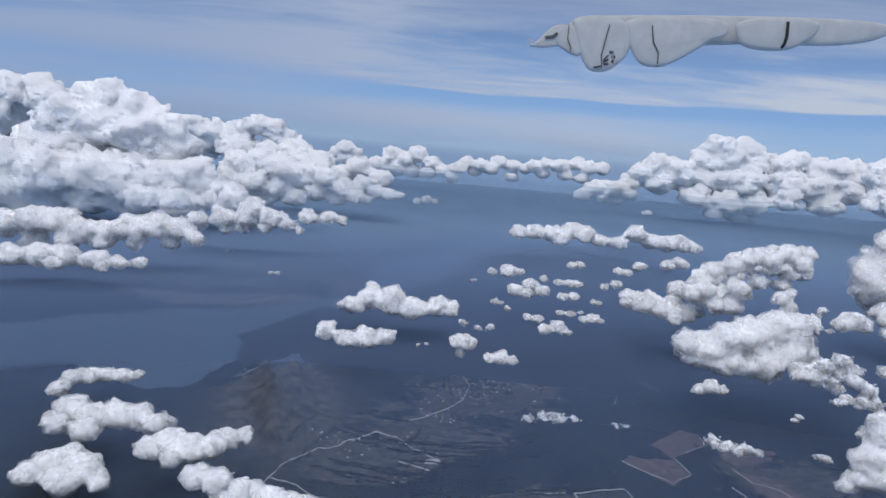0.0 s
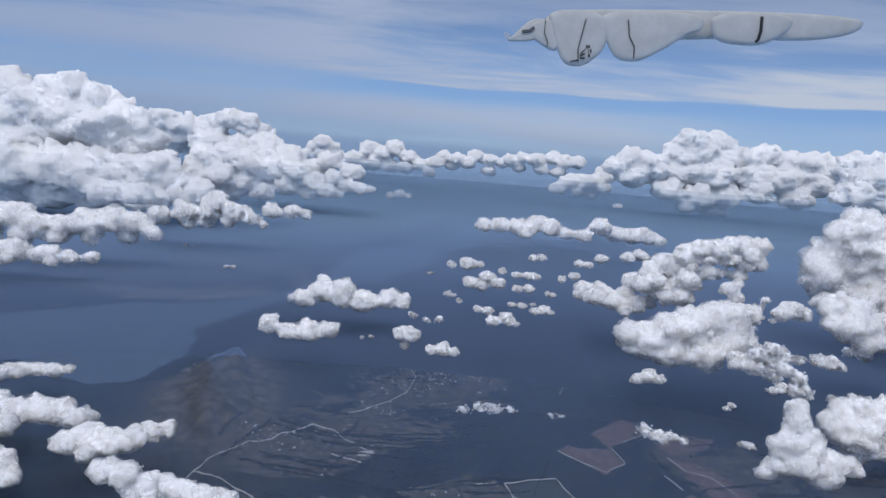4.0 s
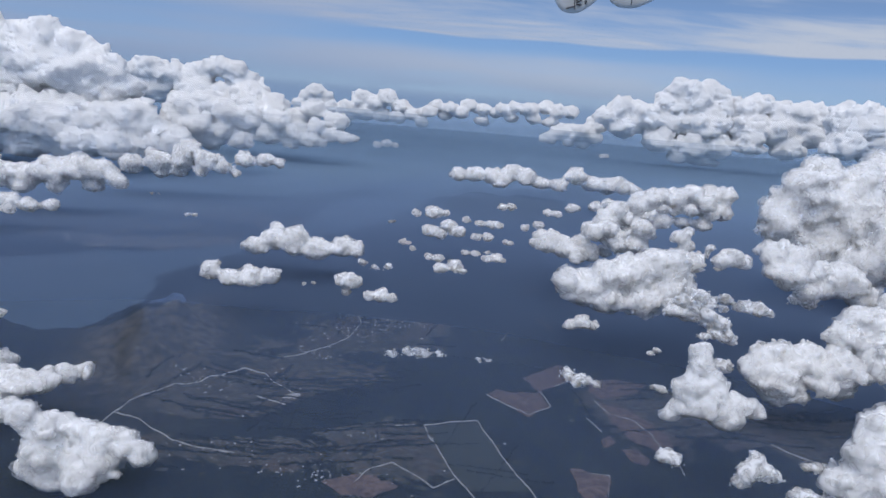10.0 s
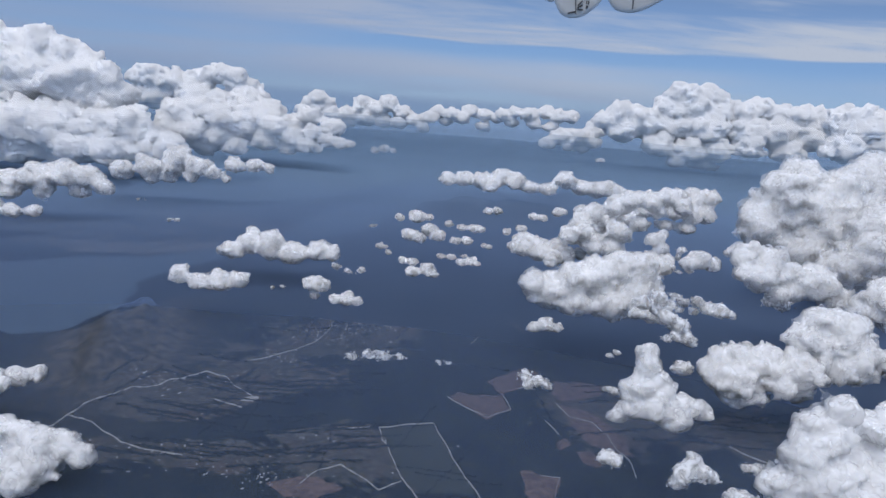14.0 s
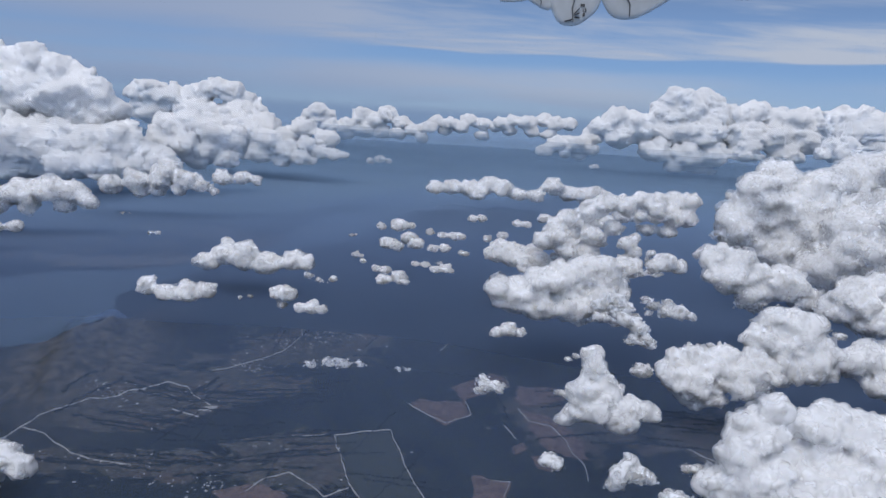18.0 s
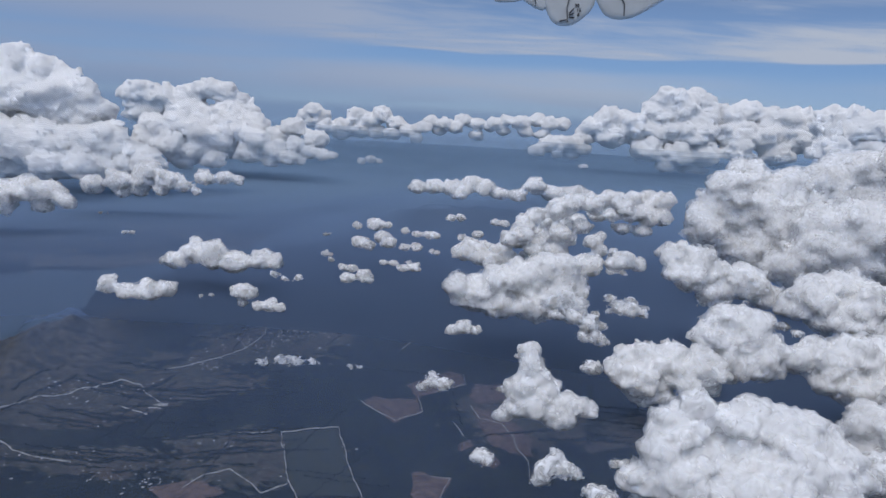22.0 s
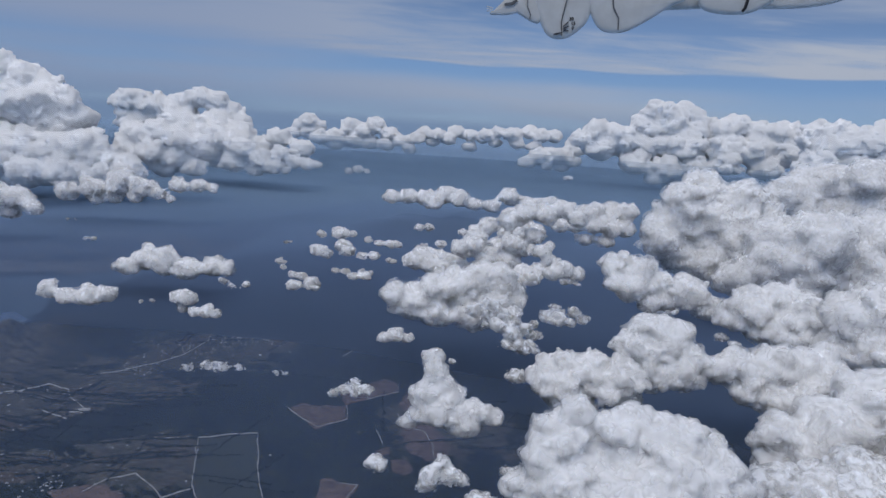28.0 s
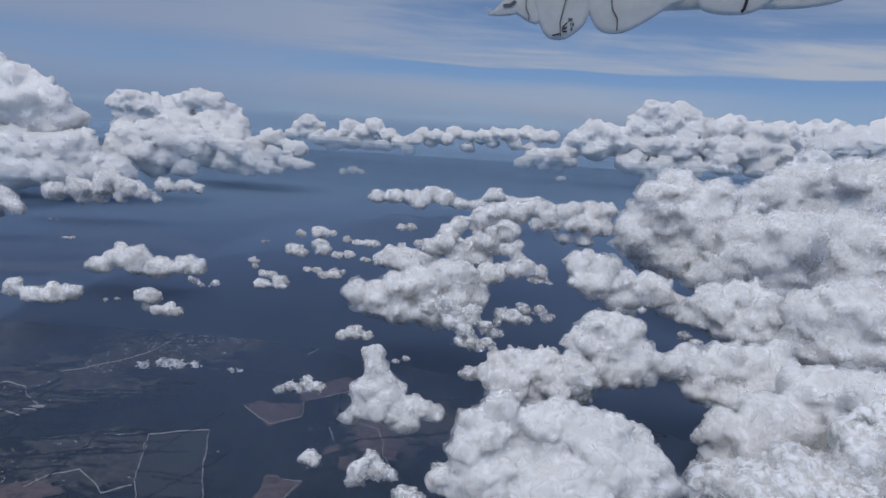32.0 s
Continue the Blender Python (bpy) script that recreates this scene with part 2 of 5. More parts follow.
def vapour_material(name, most, size, gap, detail):
    """Torn, half-clear shreds of cloud, lit alike from all round; most is the densest they get."""
    m, n = material(name)
    place = n.add("ShaderNodeTexCoord").outputs["Object"]
    shred = n.noise(place, 1.5 / size, detail, 0.5, 0.5)
    density = n.span(shred, gap, 0.66, 0.0, most)
    tone = (0.86, 0.88, 0.91, 1)
    sunward = n.vec(SUN_WAY.x, SUN_WAY.y, SUN_WAY.z)   # loose droplets scatter alike whichever way a shred turns
    scatter = n.add("ShaderNodeAddShader", ins={0: n.add("ShaderNodeBsdfDiffuse", ins={"Color": tone, "Normal": sunward}).outputs[0],
                                                1: n.add("ShaderNodeBsdfTranslucent", ins={"Color": tone, "Normal": sunward}).outputs[0]}).outputs[0]
    finish(n, n.add("ShaderNodeMixShader", ins={0: density, 1: n.add("ShaderNodeBsdfTransparent").outputs[0], 2: scatter}).outputs[0])
    return m


VAPOUR, NEAR_VAPOUR, WISP, TORN = vapour_material("vapour", 0.30, 8, 0.28, 2.0), vapour_material("dense_vapour", 0.42, 10, 0.15, 1.0), vapour_material("wisp", 0.42, 5, 0.36, 4.0), vapour_material("torn_vapour", 0.55, 6, 0.34, 3.0)
scene.cycles.transparent_max_bounces = 32
# Far clouds get a paler base colour, which paints in brighter light there.
CLOUD, FAR_CLOUD = cloud_material("cloud", 30.0, 2.4, 0.32, 0.84, 0.90, 2.6), cloud_material("far_cloud", 34.0, 8.0, 0.6, 0.97, 0.75, 1.8)
LAND, WATER = ground_material(), water_material()
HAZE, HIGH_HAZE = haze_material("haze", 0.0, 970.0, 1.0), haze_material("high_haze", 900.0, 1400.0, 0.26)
CLEARED = plain_material("cleared_earth", (0.060, 0.046, 0.038), (0.235, 0.160, 0.128), 0.32)
MEADOW = plain_material("plot_grass", (0.034, 0.043, 0.030), (0.052, 0.060, 0.042), 0.15)
TRACK = plain_material("pale_track", (0.26, 0.25, 0.22), (0.72, 0.70, 0.65), 0.5)
PARCELS = plain_material("farm_plots", (0.058, 0.062, 0.046), (0.125, 0.115, 0.092), 0.4, 0.95, True)
TREES = plain_material("tree_rows", (0.010, 0.017, 0.013), (0.022, 0.032, 0.022), 0.8)
ROOFS = plain_material("house_roofs", (0.10, 0.09, 0.08), (0.62, 0.60, 0.57), 0.4, 0.6, True)


# ---- shape helpers ----
def lattice(ix, iy, iz, salt):
    h = (ix * 374761393 + iy * 668265263 + iz * 2147483647 + salt * 1274126177) & 0xFFFFFFFF
    h = ((h ^ (h >> 13)) * 1274126177) & 0xFFFFFFFF
    return ((h ^ (h >> 16)) & 0xFFFF) / 65535.0


def smooth_noise(p, salt=0):
    """Value noise, 0 to 1, at the rows of p."""
    c = np.floor(p).astype(np.int64)
    f = p - c
    f = f * f * (3 - 2 * f)
    total = np.zeros(len(p))
    for dx in (0, 1):
        for dy in (0, 1):
            for dz in (0, 1):
                w = (f[:, 0] if dx else 1 - f[:, 0]) * (f[:, 1] if dy else 1 - f[:, 1]) * (f[:, 2] if dz else 1 - f[:, 2])
                total += w * lattice(c[:, 0] + dx, c[:, 1] + dy, c[:, 2] + dz, salt)
    return total


def fractal(p, octaves=4, salt=0):
    total, amp, norm = np.zeros(len(p)), 1.0, 0.0
    for k in range(octaves):
        total += amp * smooth_noise(p * 2 ** k, salt + k)
        norm += amp
        amp *= 0.5
    return total / norm


def billows(p, salt=0):
    """Rounded bumps: one at each cell's middle, none at the seams."""
    c = np.floor(p).astype(np.int64)
    best = np.full(len(p), 9.0)
    for dx in (-1, 0, 1):
        for dy in (-1, 0, 1):
            for dz in (-1, 0, 1):
                q = c + (dx, dy, dz)
                d = 0.0
                for k in range(3):
                    d = d + (q[:, k] + 0.15 + 0.7 * lattice(q[:, 0], q[:, 1], q[:, 2], salt + 7 * k) - p[:, k]) ** 2
                best = np.minimum(best, d)
    return np.clip(1.0 - best, 0, 1)


def mesh_object(name, verts, faces, mat, smooth=True, parent=None):
    verts, faces = np.asarray(verts, dtype=np.float32), np.asarray(faces, dtype=np.int32)
    me = bpy.data.meshes.new(name)
    k = faces.shape[1]
    me.vertices.add(len(verts))
    me.vertices.foreach_set("co", verts.ravel())
    me.loops.add(faces.size)
    me.loops.foreach_set("vertex_index", faces.ravel())
    me.polygons.add(len(faces))
    me.polygons.foreach_set("loop_start", np.arange(0, faces.size, k, dtype=np.int32))
    me.polygons.foreach_set("use_smooth", np.full(len(faces), smooth))
    me.materials.append(mat)
    me.update(calc_edges=True)
    ob = new(name, me)
    ob.parent = parent
    return ob


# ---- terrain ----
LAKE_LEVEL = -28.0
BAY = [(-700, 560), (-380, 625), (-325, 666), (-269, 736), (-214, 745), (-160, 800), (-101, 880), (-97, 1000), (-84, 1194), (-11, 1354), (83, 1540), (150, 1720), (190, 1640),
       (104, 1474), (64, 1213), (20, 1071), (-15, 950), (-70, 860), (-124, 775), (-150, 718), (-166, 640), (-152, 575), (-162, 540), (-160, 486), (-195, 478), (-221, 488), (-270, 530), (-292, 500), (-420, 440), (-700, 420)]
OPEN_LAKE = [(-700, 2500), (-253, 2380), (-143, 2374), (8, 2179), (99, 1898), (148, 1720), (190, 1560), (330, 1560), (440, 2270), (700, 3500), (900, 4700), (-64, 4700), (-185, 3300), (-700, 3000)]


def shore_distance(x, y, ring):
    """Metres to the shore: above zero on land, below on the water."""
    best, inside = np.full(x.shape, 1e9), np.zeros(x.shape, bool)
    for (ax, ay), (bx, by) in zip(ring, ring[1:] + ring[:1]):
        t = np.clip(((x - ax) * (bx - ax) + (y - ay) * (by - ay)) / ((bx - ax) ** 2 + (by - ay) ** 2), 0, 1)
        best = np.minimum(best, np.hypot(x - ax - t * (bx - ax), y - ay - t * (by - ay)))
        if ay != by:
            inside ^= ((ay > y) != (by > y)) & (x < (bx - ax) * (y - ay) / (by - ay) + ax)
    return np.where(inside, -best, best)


def ease(v, lo, hi):
    t = np.clip((v - lo) / (hi - lo), 0, 1)
    return t * t * (3 - 2 * t)


def mound(x, y, cx, cy, along, across, turn):
    a = radians(turn)
    u, v = (x - cx) * math.cos(a) + (y - cy) * math.sin(a), -(x - cx) * math.sin(a) + (y - cy) * math.cos(a)
    return np.exp(-(u / along) ** 2 - (v / across) ** 2)


def far_side(x, y, lo=-20, hi=60):
    """0 on the near plateau, 1 on the lower land beyond the lake's middle line."""
    return ease(y - np.interp(x, (-700, -300, -100, 0, 120, 400, 900), (450, 600, 860, 1200, 1620, 2600, 4000)), lo, hi)


def terrain(x, y):
    """Ground height, and how far each place is bare hillside."""
    x, y = np.asarray(x, float), np.asarray(y, float)
    p = np.stack([x, y, np.zeros_like(x)], -1).reshape(-1, 3)
    wob = (fractal(p / 45.0, 4, 3).reshape(x.shape) - 0.5)
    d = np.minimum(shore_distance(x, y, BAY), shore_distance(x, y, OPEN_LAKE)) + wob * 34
    far = far_side(x, y)
    rise = ease(d, 0, 90) * (28 * (1 - far) + 9 * far)
    hills = (fractal(p / 260.0, 5, 11).reshape(x.shape) - 0.5) * ease(d, 20, 200) * (6 + 26 * ease(y, 600, 1400)) * (1 - 0.7 * far)
    ridge = mound(x, y, 195, 1010, 120, 50, 12) * 40 + mound(x, y, 330, 1180, 130, 60, 5) * 40
    hill = mound(x, y, -80, 395, 75, 31, 101)
    folds = fractal(np.stack([p[:, 0] / 11 + p[:, 1] / 60, p[:, 1] / 30, p[:, 2]], -1), 4, 21).reshape(x.shape) - 0.5
    h = LAKE_LEVEL + 0.6 + rise + hills * 0.5 + ridge * (0.75 + wob) + hill * (15 + 24 * folds) + folds * 1.2 * ease(d, 10, 60)
    h = np.maximum(h, LAKE_LEVEL + 0.9)
    h = np.where(d < 0, LAKE_LEVEL - 3.0 * ease(-d, 0, 12) + 0.6, h)
    return h, np.clip(hill * 2.2, 0, 1) * ease(d, 4, 14)


FARMS = [(-38, 322, 34, 16, 25), (-5, 338, 40, 22, 15), (10, 350, 50, 75, 12), (40, 440, 62, 42, 20), (-25, 320, 40, 50, 10), (0, 275, 55, 16, 5), (70, 285, 38, 34, 0), (40, 300, 22, 14, 20), (190, 340, 40, 40, 0), (-170, 800, 90, 40, 20), (-260, 770, 90, 26, 10), (-330, 830, 110, 50, 0), (-60, 960, 70, 80, 0), (-190, 960, 120, 60, 0), (260, 330, 50, 30, 20)]

BELTS = [(-80, 288, -29, 292, 8), (-29, 292, 0, 296, 10), (0, 296, 26, 316, 12), (26, 320, 60, 343, 20)]   # strips of forest across the farmland


def make_ground():
    middle = (100.0, -20.0)
    spread = np.linspace(-1, 1, 420)
    front = spread * radians(46)
    back = np.linspace(radians(46), radians(314), 90)[1:-1]
    angle = np.concatenate([front, back])
    radius = np.concatenate([[0.0], np.geomspace(40, 4950, 360)])
    rr, aa = np.meshgrid(radius, angle, indexing="ij")
    x, y = middle[0] + rr * np.sin(aa), middle[1] + rr * np.cos(aa)
    h, bare = terrain(x, y)
    nr, na = rr.shape
    i, j = np.meshgrid(np.arange(nr - 1), np.arange(na), indexing="ij")
    k = (j + 1) % na
    faces = np.stack([i * na + j, i * na + k, (i + 1) * na + k, (i + 1) * na + j], -1).reshape(-1, 4)
    ob = mesh_object("ground", np.stack([x, y, h], -1).reshape(-1, 3), faces[:, ::-1], LAND)
    farm = np.zeros_like(x)
    for cx, cy, a, b, turn in FARMS:
        farm = np.maximum(farm, mound(x, y, cx, cy, a, b, turn))
    for ax, ay, bx, by, half in BELTS:
        t = np.clip(((x - ax) * (bx - ax) + (y - ay) * (by - ay)) / ((bx - ax) ** 2 + (by - ay) ** 2), 0, 1)
        farm *= ease(np.hypot(x - ax - t * (bx - ax), y - ay - t * (by - ay)), half * 0.5, half * 1.3)
    for key, values in (("farmland", farm), ("bare_slope", bare)):
        ob.data.attributes.new(key, "FLOAT", "POINT").data.foreach_set("value", values.ravel().astype(np.float32))
    tagged(ob, "dark forested plateau with farmland and hills round a lake", "ground", kind="structure")


make_ground()
ring = [(100 + 4900 * math.cos(a), -20 + 4900 * math.sin(a), LAKE_LEVEL) for a in np.linspace(0, 2 * math.pi, 97)[:-1]]
water = mesh_object("water", ring, [list(range(96))], WATER, False)
tagged(water, "calm blue-grey lake water between forested shores", "lake", kind="structure")


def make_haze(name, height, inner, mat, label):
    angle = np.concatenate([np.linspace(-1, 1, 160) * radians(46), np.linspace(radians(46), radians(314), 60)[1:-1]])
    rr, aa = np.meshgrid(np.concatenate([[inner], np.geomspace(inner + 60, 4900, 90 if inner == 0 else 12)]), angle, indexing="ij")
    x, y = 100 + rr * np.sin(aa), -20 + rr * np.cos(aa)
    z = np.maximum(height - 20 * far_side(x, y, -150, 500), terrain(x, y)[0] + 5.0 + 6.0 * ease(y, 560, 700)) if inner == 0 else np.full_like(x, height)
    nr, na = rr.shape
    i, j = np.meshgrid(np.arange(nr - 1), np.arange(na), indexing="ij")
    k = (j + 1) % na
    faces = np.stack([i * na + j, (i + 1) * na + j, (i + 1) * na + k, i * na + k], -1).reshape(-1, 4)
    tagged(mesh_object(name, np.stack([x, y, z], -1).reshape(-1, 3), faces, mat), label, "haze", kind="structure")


# Tinted see-through sheets put distance haze over the land and low clouds.
make_haze("haze_sheet", 10.0, 0.0, HAZE, "thin blue sheet painted as haze over the land and lake")
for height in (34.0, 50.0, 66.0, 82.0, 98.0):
    make_haze("high_haze_sheet", height, 900.0, HIGH_HAZE, "thin blue sheet painted as haze round the feet of distant clouds")


def make_haze_curtain():
    """An added upright blue sheet that paints airlight over the farthest clouds."""
    m, n = material("haze_curtain")
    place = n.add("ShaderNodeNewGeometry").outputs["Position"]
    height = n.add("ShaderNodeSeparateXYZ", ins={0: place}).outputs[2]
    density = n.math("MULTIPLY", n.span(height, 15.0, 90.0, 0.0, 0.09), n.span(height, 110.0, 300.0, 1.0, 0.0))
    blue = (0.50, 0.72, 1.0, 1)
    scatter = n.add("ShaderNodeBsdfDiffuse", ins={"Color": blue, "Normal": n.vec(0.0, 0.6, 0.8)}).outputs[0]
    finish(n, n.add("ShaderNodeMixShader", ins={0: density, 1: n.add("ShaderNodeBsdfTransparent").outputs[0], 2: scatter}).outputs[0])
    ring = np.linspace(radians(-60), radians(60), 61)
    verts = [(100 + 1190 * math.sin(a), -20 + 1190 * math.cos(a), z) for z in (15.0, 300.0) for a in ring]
    ob = mesh_object("haze_curtain", verts, [(k, k + 1, k + 62, k + 61) for k in range(60)], m)
    tagged(ob, "faint blue upright sheet painting airlight before the distant clouds", "haze", kind="structure")


make_haze_curtain()


def drape(points, lift):
    points = np.asarray(points, float)
    return np.column_stack([points, terrain(points[:, 0], points[:, 1])[0] + lift])


def field(ring, mat, label, step=1.2, ragged=2.0):
    """A patch of other ground with a ragged edge, lying a little proud of the land."""
    xs, ys = np.array(ring).T
    gx, gy = np.meshgrid(np.arange(xs.min() - 3, xs.max() + 3, step), np.arange(ys.min() - 3, ys.max() + 3, step), indexing="ij")
    p = np.stack([gx, gy, np.zeros_like(gx)], -1).reshape(-1, 3)
    d = shore_distance(gx, gy, ring) + (fractal(p / 5.0, 3, 5).reshape(gx.shape) - 0.5) * 2 * ragged
    z = terrain(gx, gy)[0] + 0.85 * ease(-d, -1.5, 1.5) - 0.4
    keep = d < 1.6
    nx, ny = gx.shape
    i, j = np.meshgrid(np.arange(nx - 1), np.arange(ny - 1), indexing="ij")
    ok = keep[i, j] & keep[i + 1, j] & keep[i, j + 1] & keep[i + 1, j + 1]
    i, j = i[ok], j[ok]
    faces = np.stack([i * ny + j, (i + 1) * ny + j, (i + 1) * ny + j + 1, i * ny + j + 1], -1)
    used, back = np.unique(faces, return_inverse=True)
    verts = np.stack([gx, gy, z], -1).reshape(-1, 3)[used]
    ob = mesh_object("field", verts, back.reshape(faces.shape), mat)
    return tagged(ob, label, "field", "fields", "structure")


def road(points, width, label="pale unpaved road across the dark land"):
    points = np.array(points, float)
    legs = np.concatenate([[0], np.cumsum(np.hypot(*np.diff(points, axis=0).T))])
    s = np.arange(0, legs[-1] + 0.8, 0.8)
    line = np.column_stack([np.interp(s, legs, points[:, 0]), np.interp(s, legs, points[:, 1])])
    q = np.column_stack([line / 6.0, np.zeros(len(s))])
    line += np.column_stack([fractal(q, 2, 31) - 0.5, fractal(q, 2, 41) - 0.5]) * 1.6
    side = np.gradient(line, axis=0)[:, ::-1] * (1, -1)
    side /= np.linalg.norm(side, axis=1)[:, None] + 1e-9
    half = width * (0.1 + 0.8 * fractal(q * 2.3, 2, 51))[:, None] * 0.6
    left, right = drape(line - side * half, 0.6), drape(line + side * half, 0.6)
    low_l, low_r = left - (0, 0, 0.7), right - (0, 0, 0.7)
    n = len(s)
    verts = np.concatenate([low_l, left, right, low_r])
    i = np.arange(n - 1)
    faces = np.concatenate([np.stack([k * n + i, k * n + i + 1, (k + 1) * n + i + 1, (k + 1) * n + i], -1) for k in range(3)])
    return tagged(mesh_object("road", verts, faces, TRACK), label, "road", "roads", "structure")


BROWN = "cleared reddish-brown field among dark forest"
field([(105, 355), (111, 363), (120, 360), (135, 363), (137, 344), (124, 331), (116, 340)], CLEARED, BROWN)
field([(128, 381), (140, 395), (152, 407), (160, 403), (161, 387), (144, 373), (134, 364)], CLEARED, BROWN)
field([(166, 388), (182, 388), (198, 383), (186, 367), (165, 358), (163, 368)], CLEARED, BROWN)
field([(164, 355), (177, 348), (185, 333), (189, 319), (188, 301), (181, 300), (171, 308), (167, 324), (165, 337)], CLEARED, BROWN)
field([(134, 277), (139, 282), (143, 276), (150, 275), (145, 257), (137, 252), (135, 260)], CLEARED, BROWN)
field([(154, 310), (160, 314), (162, 308), (155, 301)], CLEARED, BROWN, ragged=1)
field([(163, 300), (169, 302), (173, 292), (170, 286), (164, 289)], CLEARED, BROWN, ragged=1)
field([(33, 255), (44, 262), (53, 262), (61, 255), (53, 246), (41, 247)], CLEARED, BROWN)
field([(73, 311), (97, 319), (107, 281), (114, 258), (90, 256), (82, 272)], MEADOW, "fenced rectangular plot of grey-green grass", ragged=0.6)

road([(-75, 262), (-68, 283), (-64, 297), (-59, 311), (-49, 326), (-42, 336), (-32, 348), (-23, 362)], 0.46)
road([(-23, 362), (-12, 358), (-4, 346), (4, 339), (8, 335)], 0.46)
road([(-9, 329), (-2, 325), (6, 322)], 0.33)
road([(-64, 297), (-51, 292), (-42, 285), (-33, 279), (-19, 274), (-5, 271)], 0.33)
road([(57, 308), (72, 312), (75, 299), (80, 282), (84, 266), (89, 256), (96, 240)], 0.41)
road([(72, 312), (84, 316), (97, 320), (102, 302), (107, 281), (113, 263), (118, 245)], 0.41)
road([(45, 256), (51, 267), (59, 273), (66, 267), (76, 256), (84, 263)], 0.37)
road([(-7, 385), (3, 395), (16, 413), (25, 431), (30, 462), (21, 502)], 0.41)
road([(163, 355), (166, 339), (177, 334), (181, 320), (182, 304), (186, 295), (184, 280)], 0.41)
road([(-134, 507), (-125, 524), (-123, 542)], 0.56)
road([(153, 567), (162, 587), (170, 597)], 0.56)
road([(122, 444), (129, 465)], 0.37)
road([(153, 500), (157, 489), (162, 477)], 0.41)
road([(239, 316), (245, 307), (252, 301), (257, 296), (258, 291), (249, 282), (241, 269)], 0.41)
road([(252, 273), (258, 275), (264, 279)], 0.41)
road([(153, 332), (157, 318)], 0.37)
road([(135, 362), (137, 345)], 0.37)

def on_belt(x, y):
    for ax, ay, bx, by, half in BELTS:
        t = min(max(((x - ax) * (bx - ax) + (y - ay) * (by - ay)) / ((bx - ax) ** 2 + (by - ay) ** 2), 0), 1)
        if math.hypot(x - ax - t * (bx - ax), y - ay - t * (by - ay)) < half:
            return True
    return False


for edge in ([(105, 355), (116, 340), (124, 331), (130, 337), (137, 344), (135, 363)], [(160, 403), (161, 387), (144, 373)], [(143, 276), (150, 275), (145, 257)]):
    road(edge, 0.12, "thin pale track beside a cleared field")


def make_houses():
    """Villages and scattered farms: small gabled houses, too many and too small to tell apart."""
    rng = np.random.RandomState(12)
    spots = [(30, 445, 22, 20, 170), (55, 468, 22, 12, 110), (10, 400, 12, 12, 60), (-40, 338, 14, 10, 30), (0, 340, 34, 40, 70), (-10, 278, 40, 9, 110), (25, 262, 34, 8, 90), (-35, 345, 30, 6, 50), (42, 300, 16, 9, 40), (90, 300, 12, 22, 22),
             (-150, 800, 60, 22, 330), (-250, 770, 70, 16, 300), (-110, 880, 14, 40, 140), (-20, 960, 16, 50, 60), (-40, 1010, 40, 20, 80), (-200, 850, 60, 30, 120), (-130, 520, 10, 20, 30), (-190, 470, 18, 8, 30), (45, 255, 14, 8, 25), (-300, 690, 60, 10, 60)]
    box = np.array([(-1, -.7, -1), (1, -.7, -1), (1, .7, -1), (-1, .7, -1), (-1, -.7, .6), (1, -.7, .6), (1, .7, .6), (-1, .7, .6), (-1, 0, 1.2), (1, 0, 1.2)])
    tris = np.array([(0, 1, 5), (0, 5, 4), (2, 3, 7), (2, 7, 6), (1, 2, 6), (1, 6, 5), (3, 0, 4), (3, 4, 7), (4, 5, 9), (4, 9, 8), (6, 7, 8), (6, 8, 9), (5, 6, 9), (7, 4, 8)])
    verts, faces = [], []
    for cx, cy, sx, sy, count in spots:
        xy = rng.normal(0, 0.6, (count, 2)) * (sx, sy) + (cx, cy)
        h = terrain(xy[:, 0], xy[:, 1])[0]
        for (x, y), z in zip(xy, h):
            if z < LAKE_LEVEL + 0.85 or on_belt(x, y):
                continue
            a, s = rng.uniform(0, math.pi), rng.uniform(0.18, 0.50) * (min(1.0, y / 340) + max(0, y - 450) / 200)
            c, d = math.cos(a), math.sin(a)
            p = box * s * (rng.uniform(1, 1.8), 1, 0.6)
            faces.append(tris + len(verts) * 10)
            verts.append(np.stack([x + p[:, 0] * c - p[:, 1] * d, y + p[:, 0] * d + p[:, 1] * c, z + 0.4 * s + p[:, 2]], -1))
    ob = mesh_object("houses", np.concatenate(verts), np.concatenate(faces), ROOFS, False)
    tagged(ob, "scattered pale village houses among fields and along the shore", "houses", kind="stuff")


make_houses()


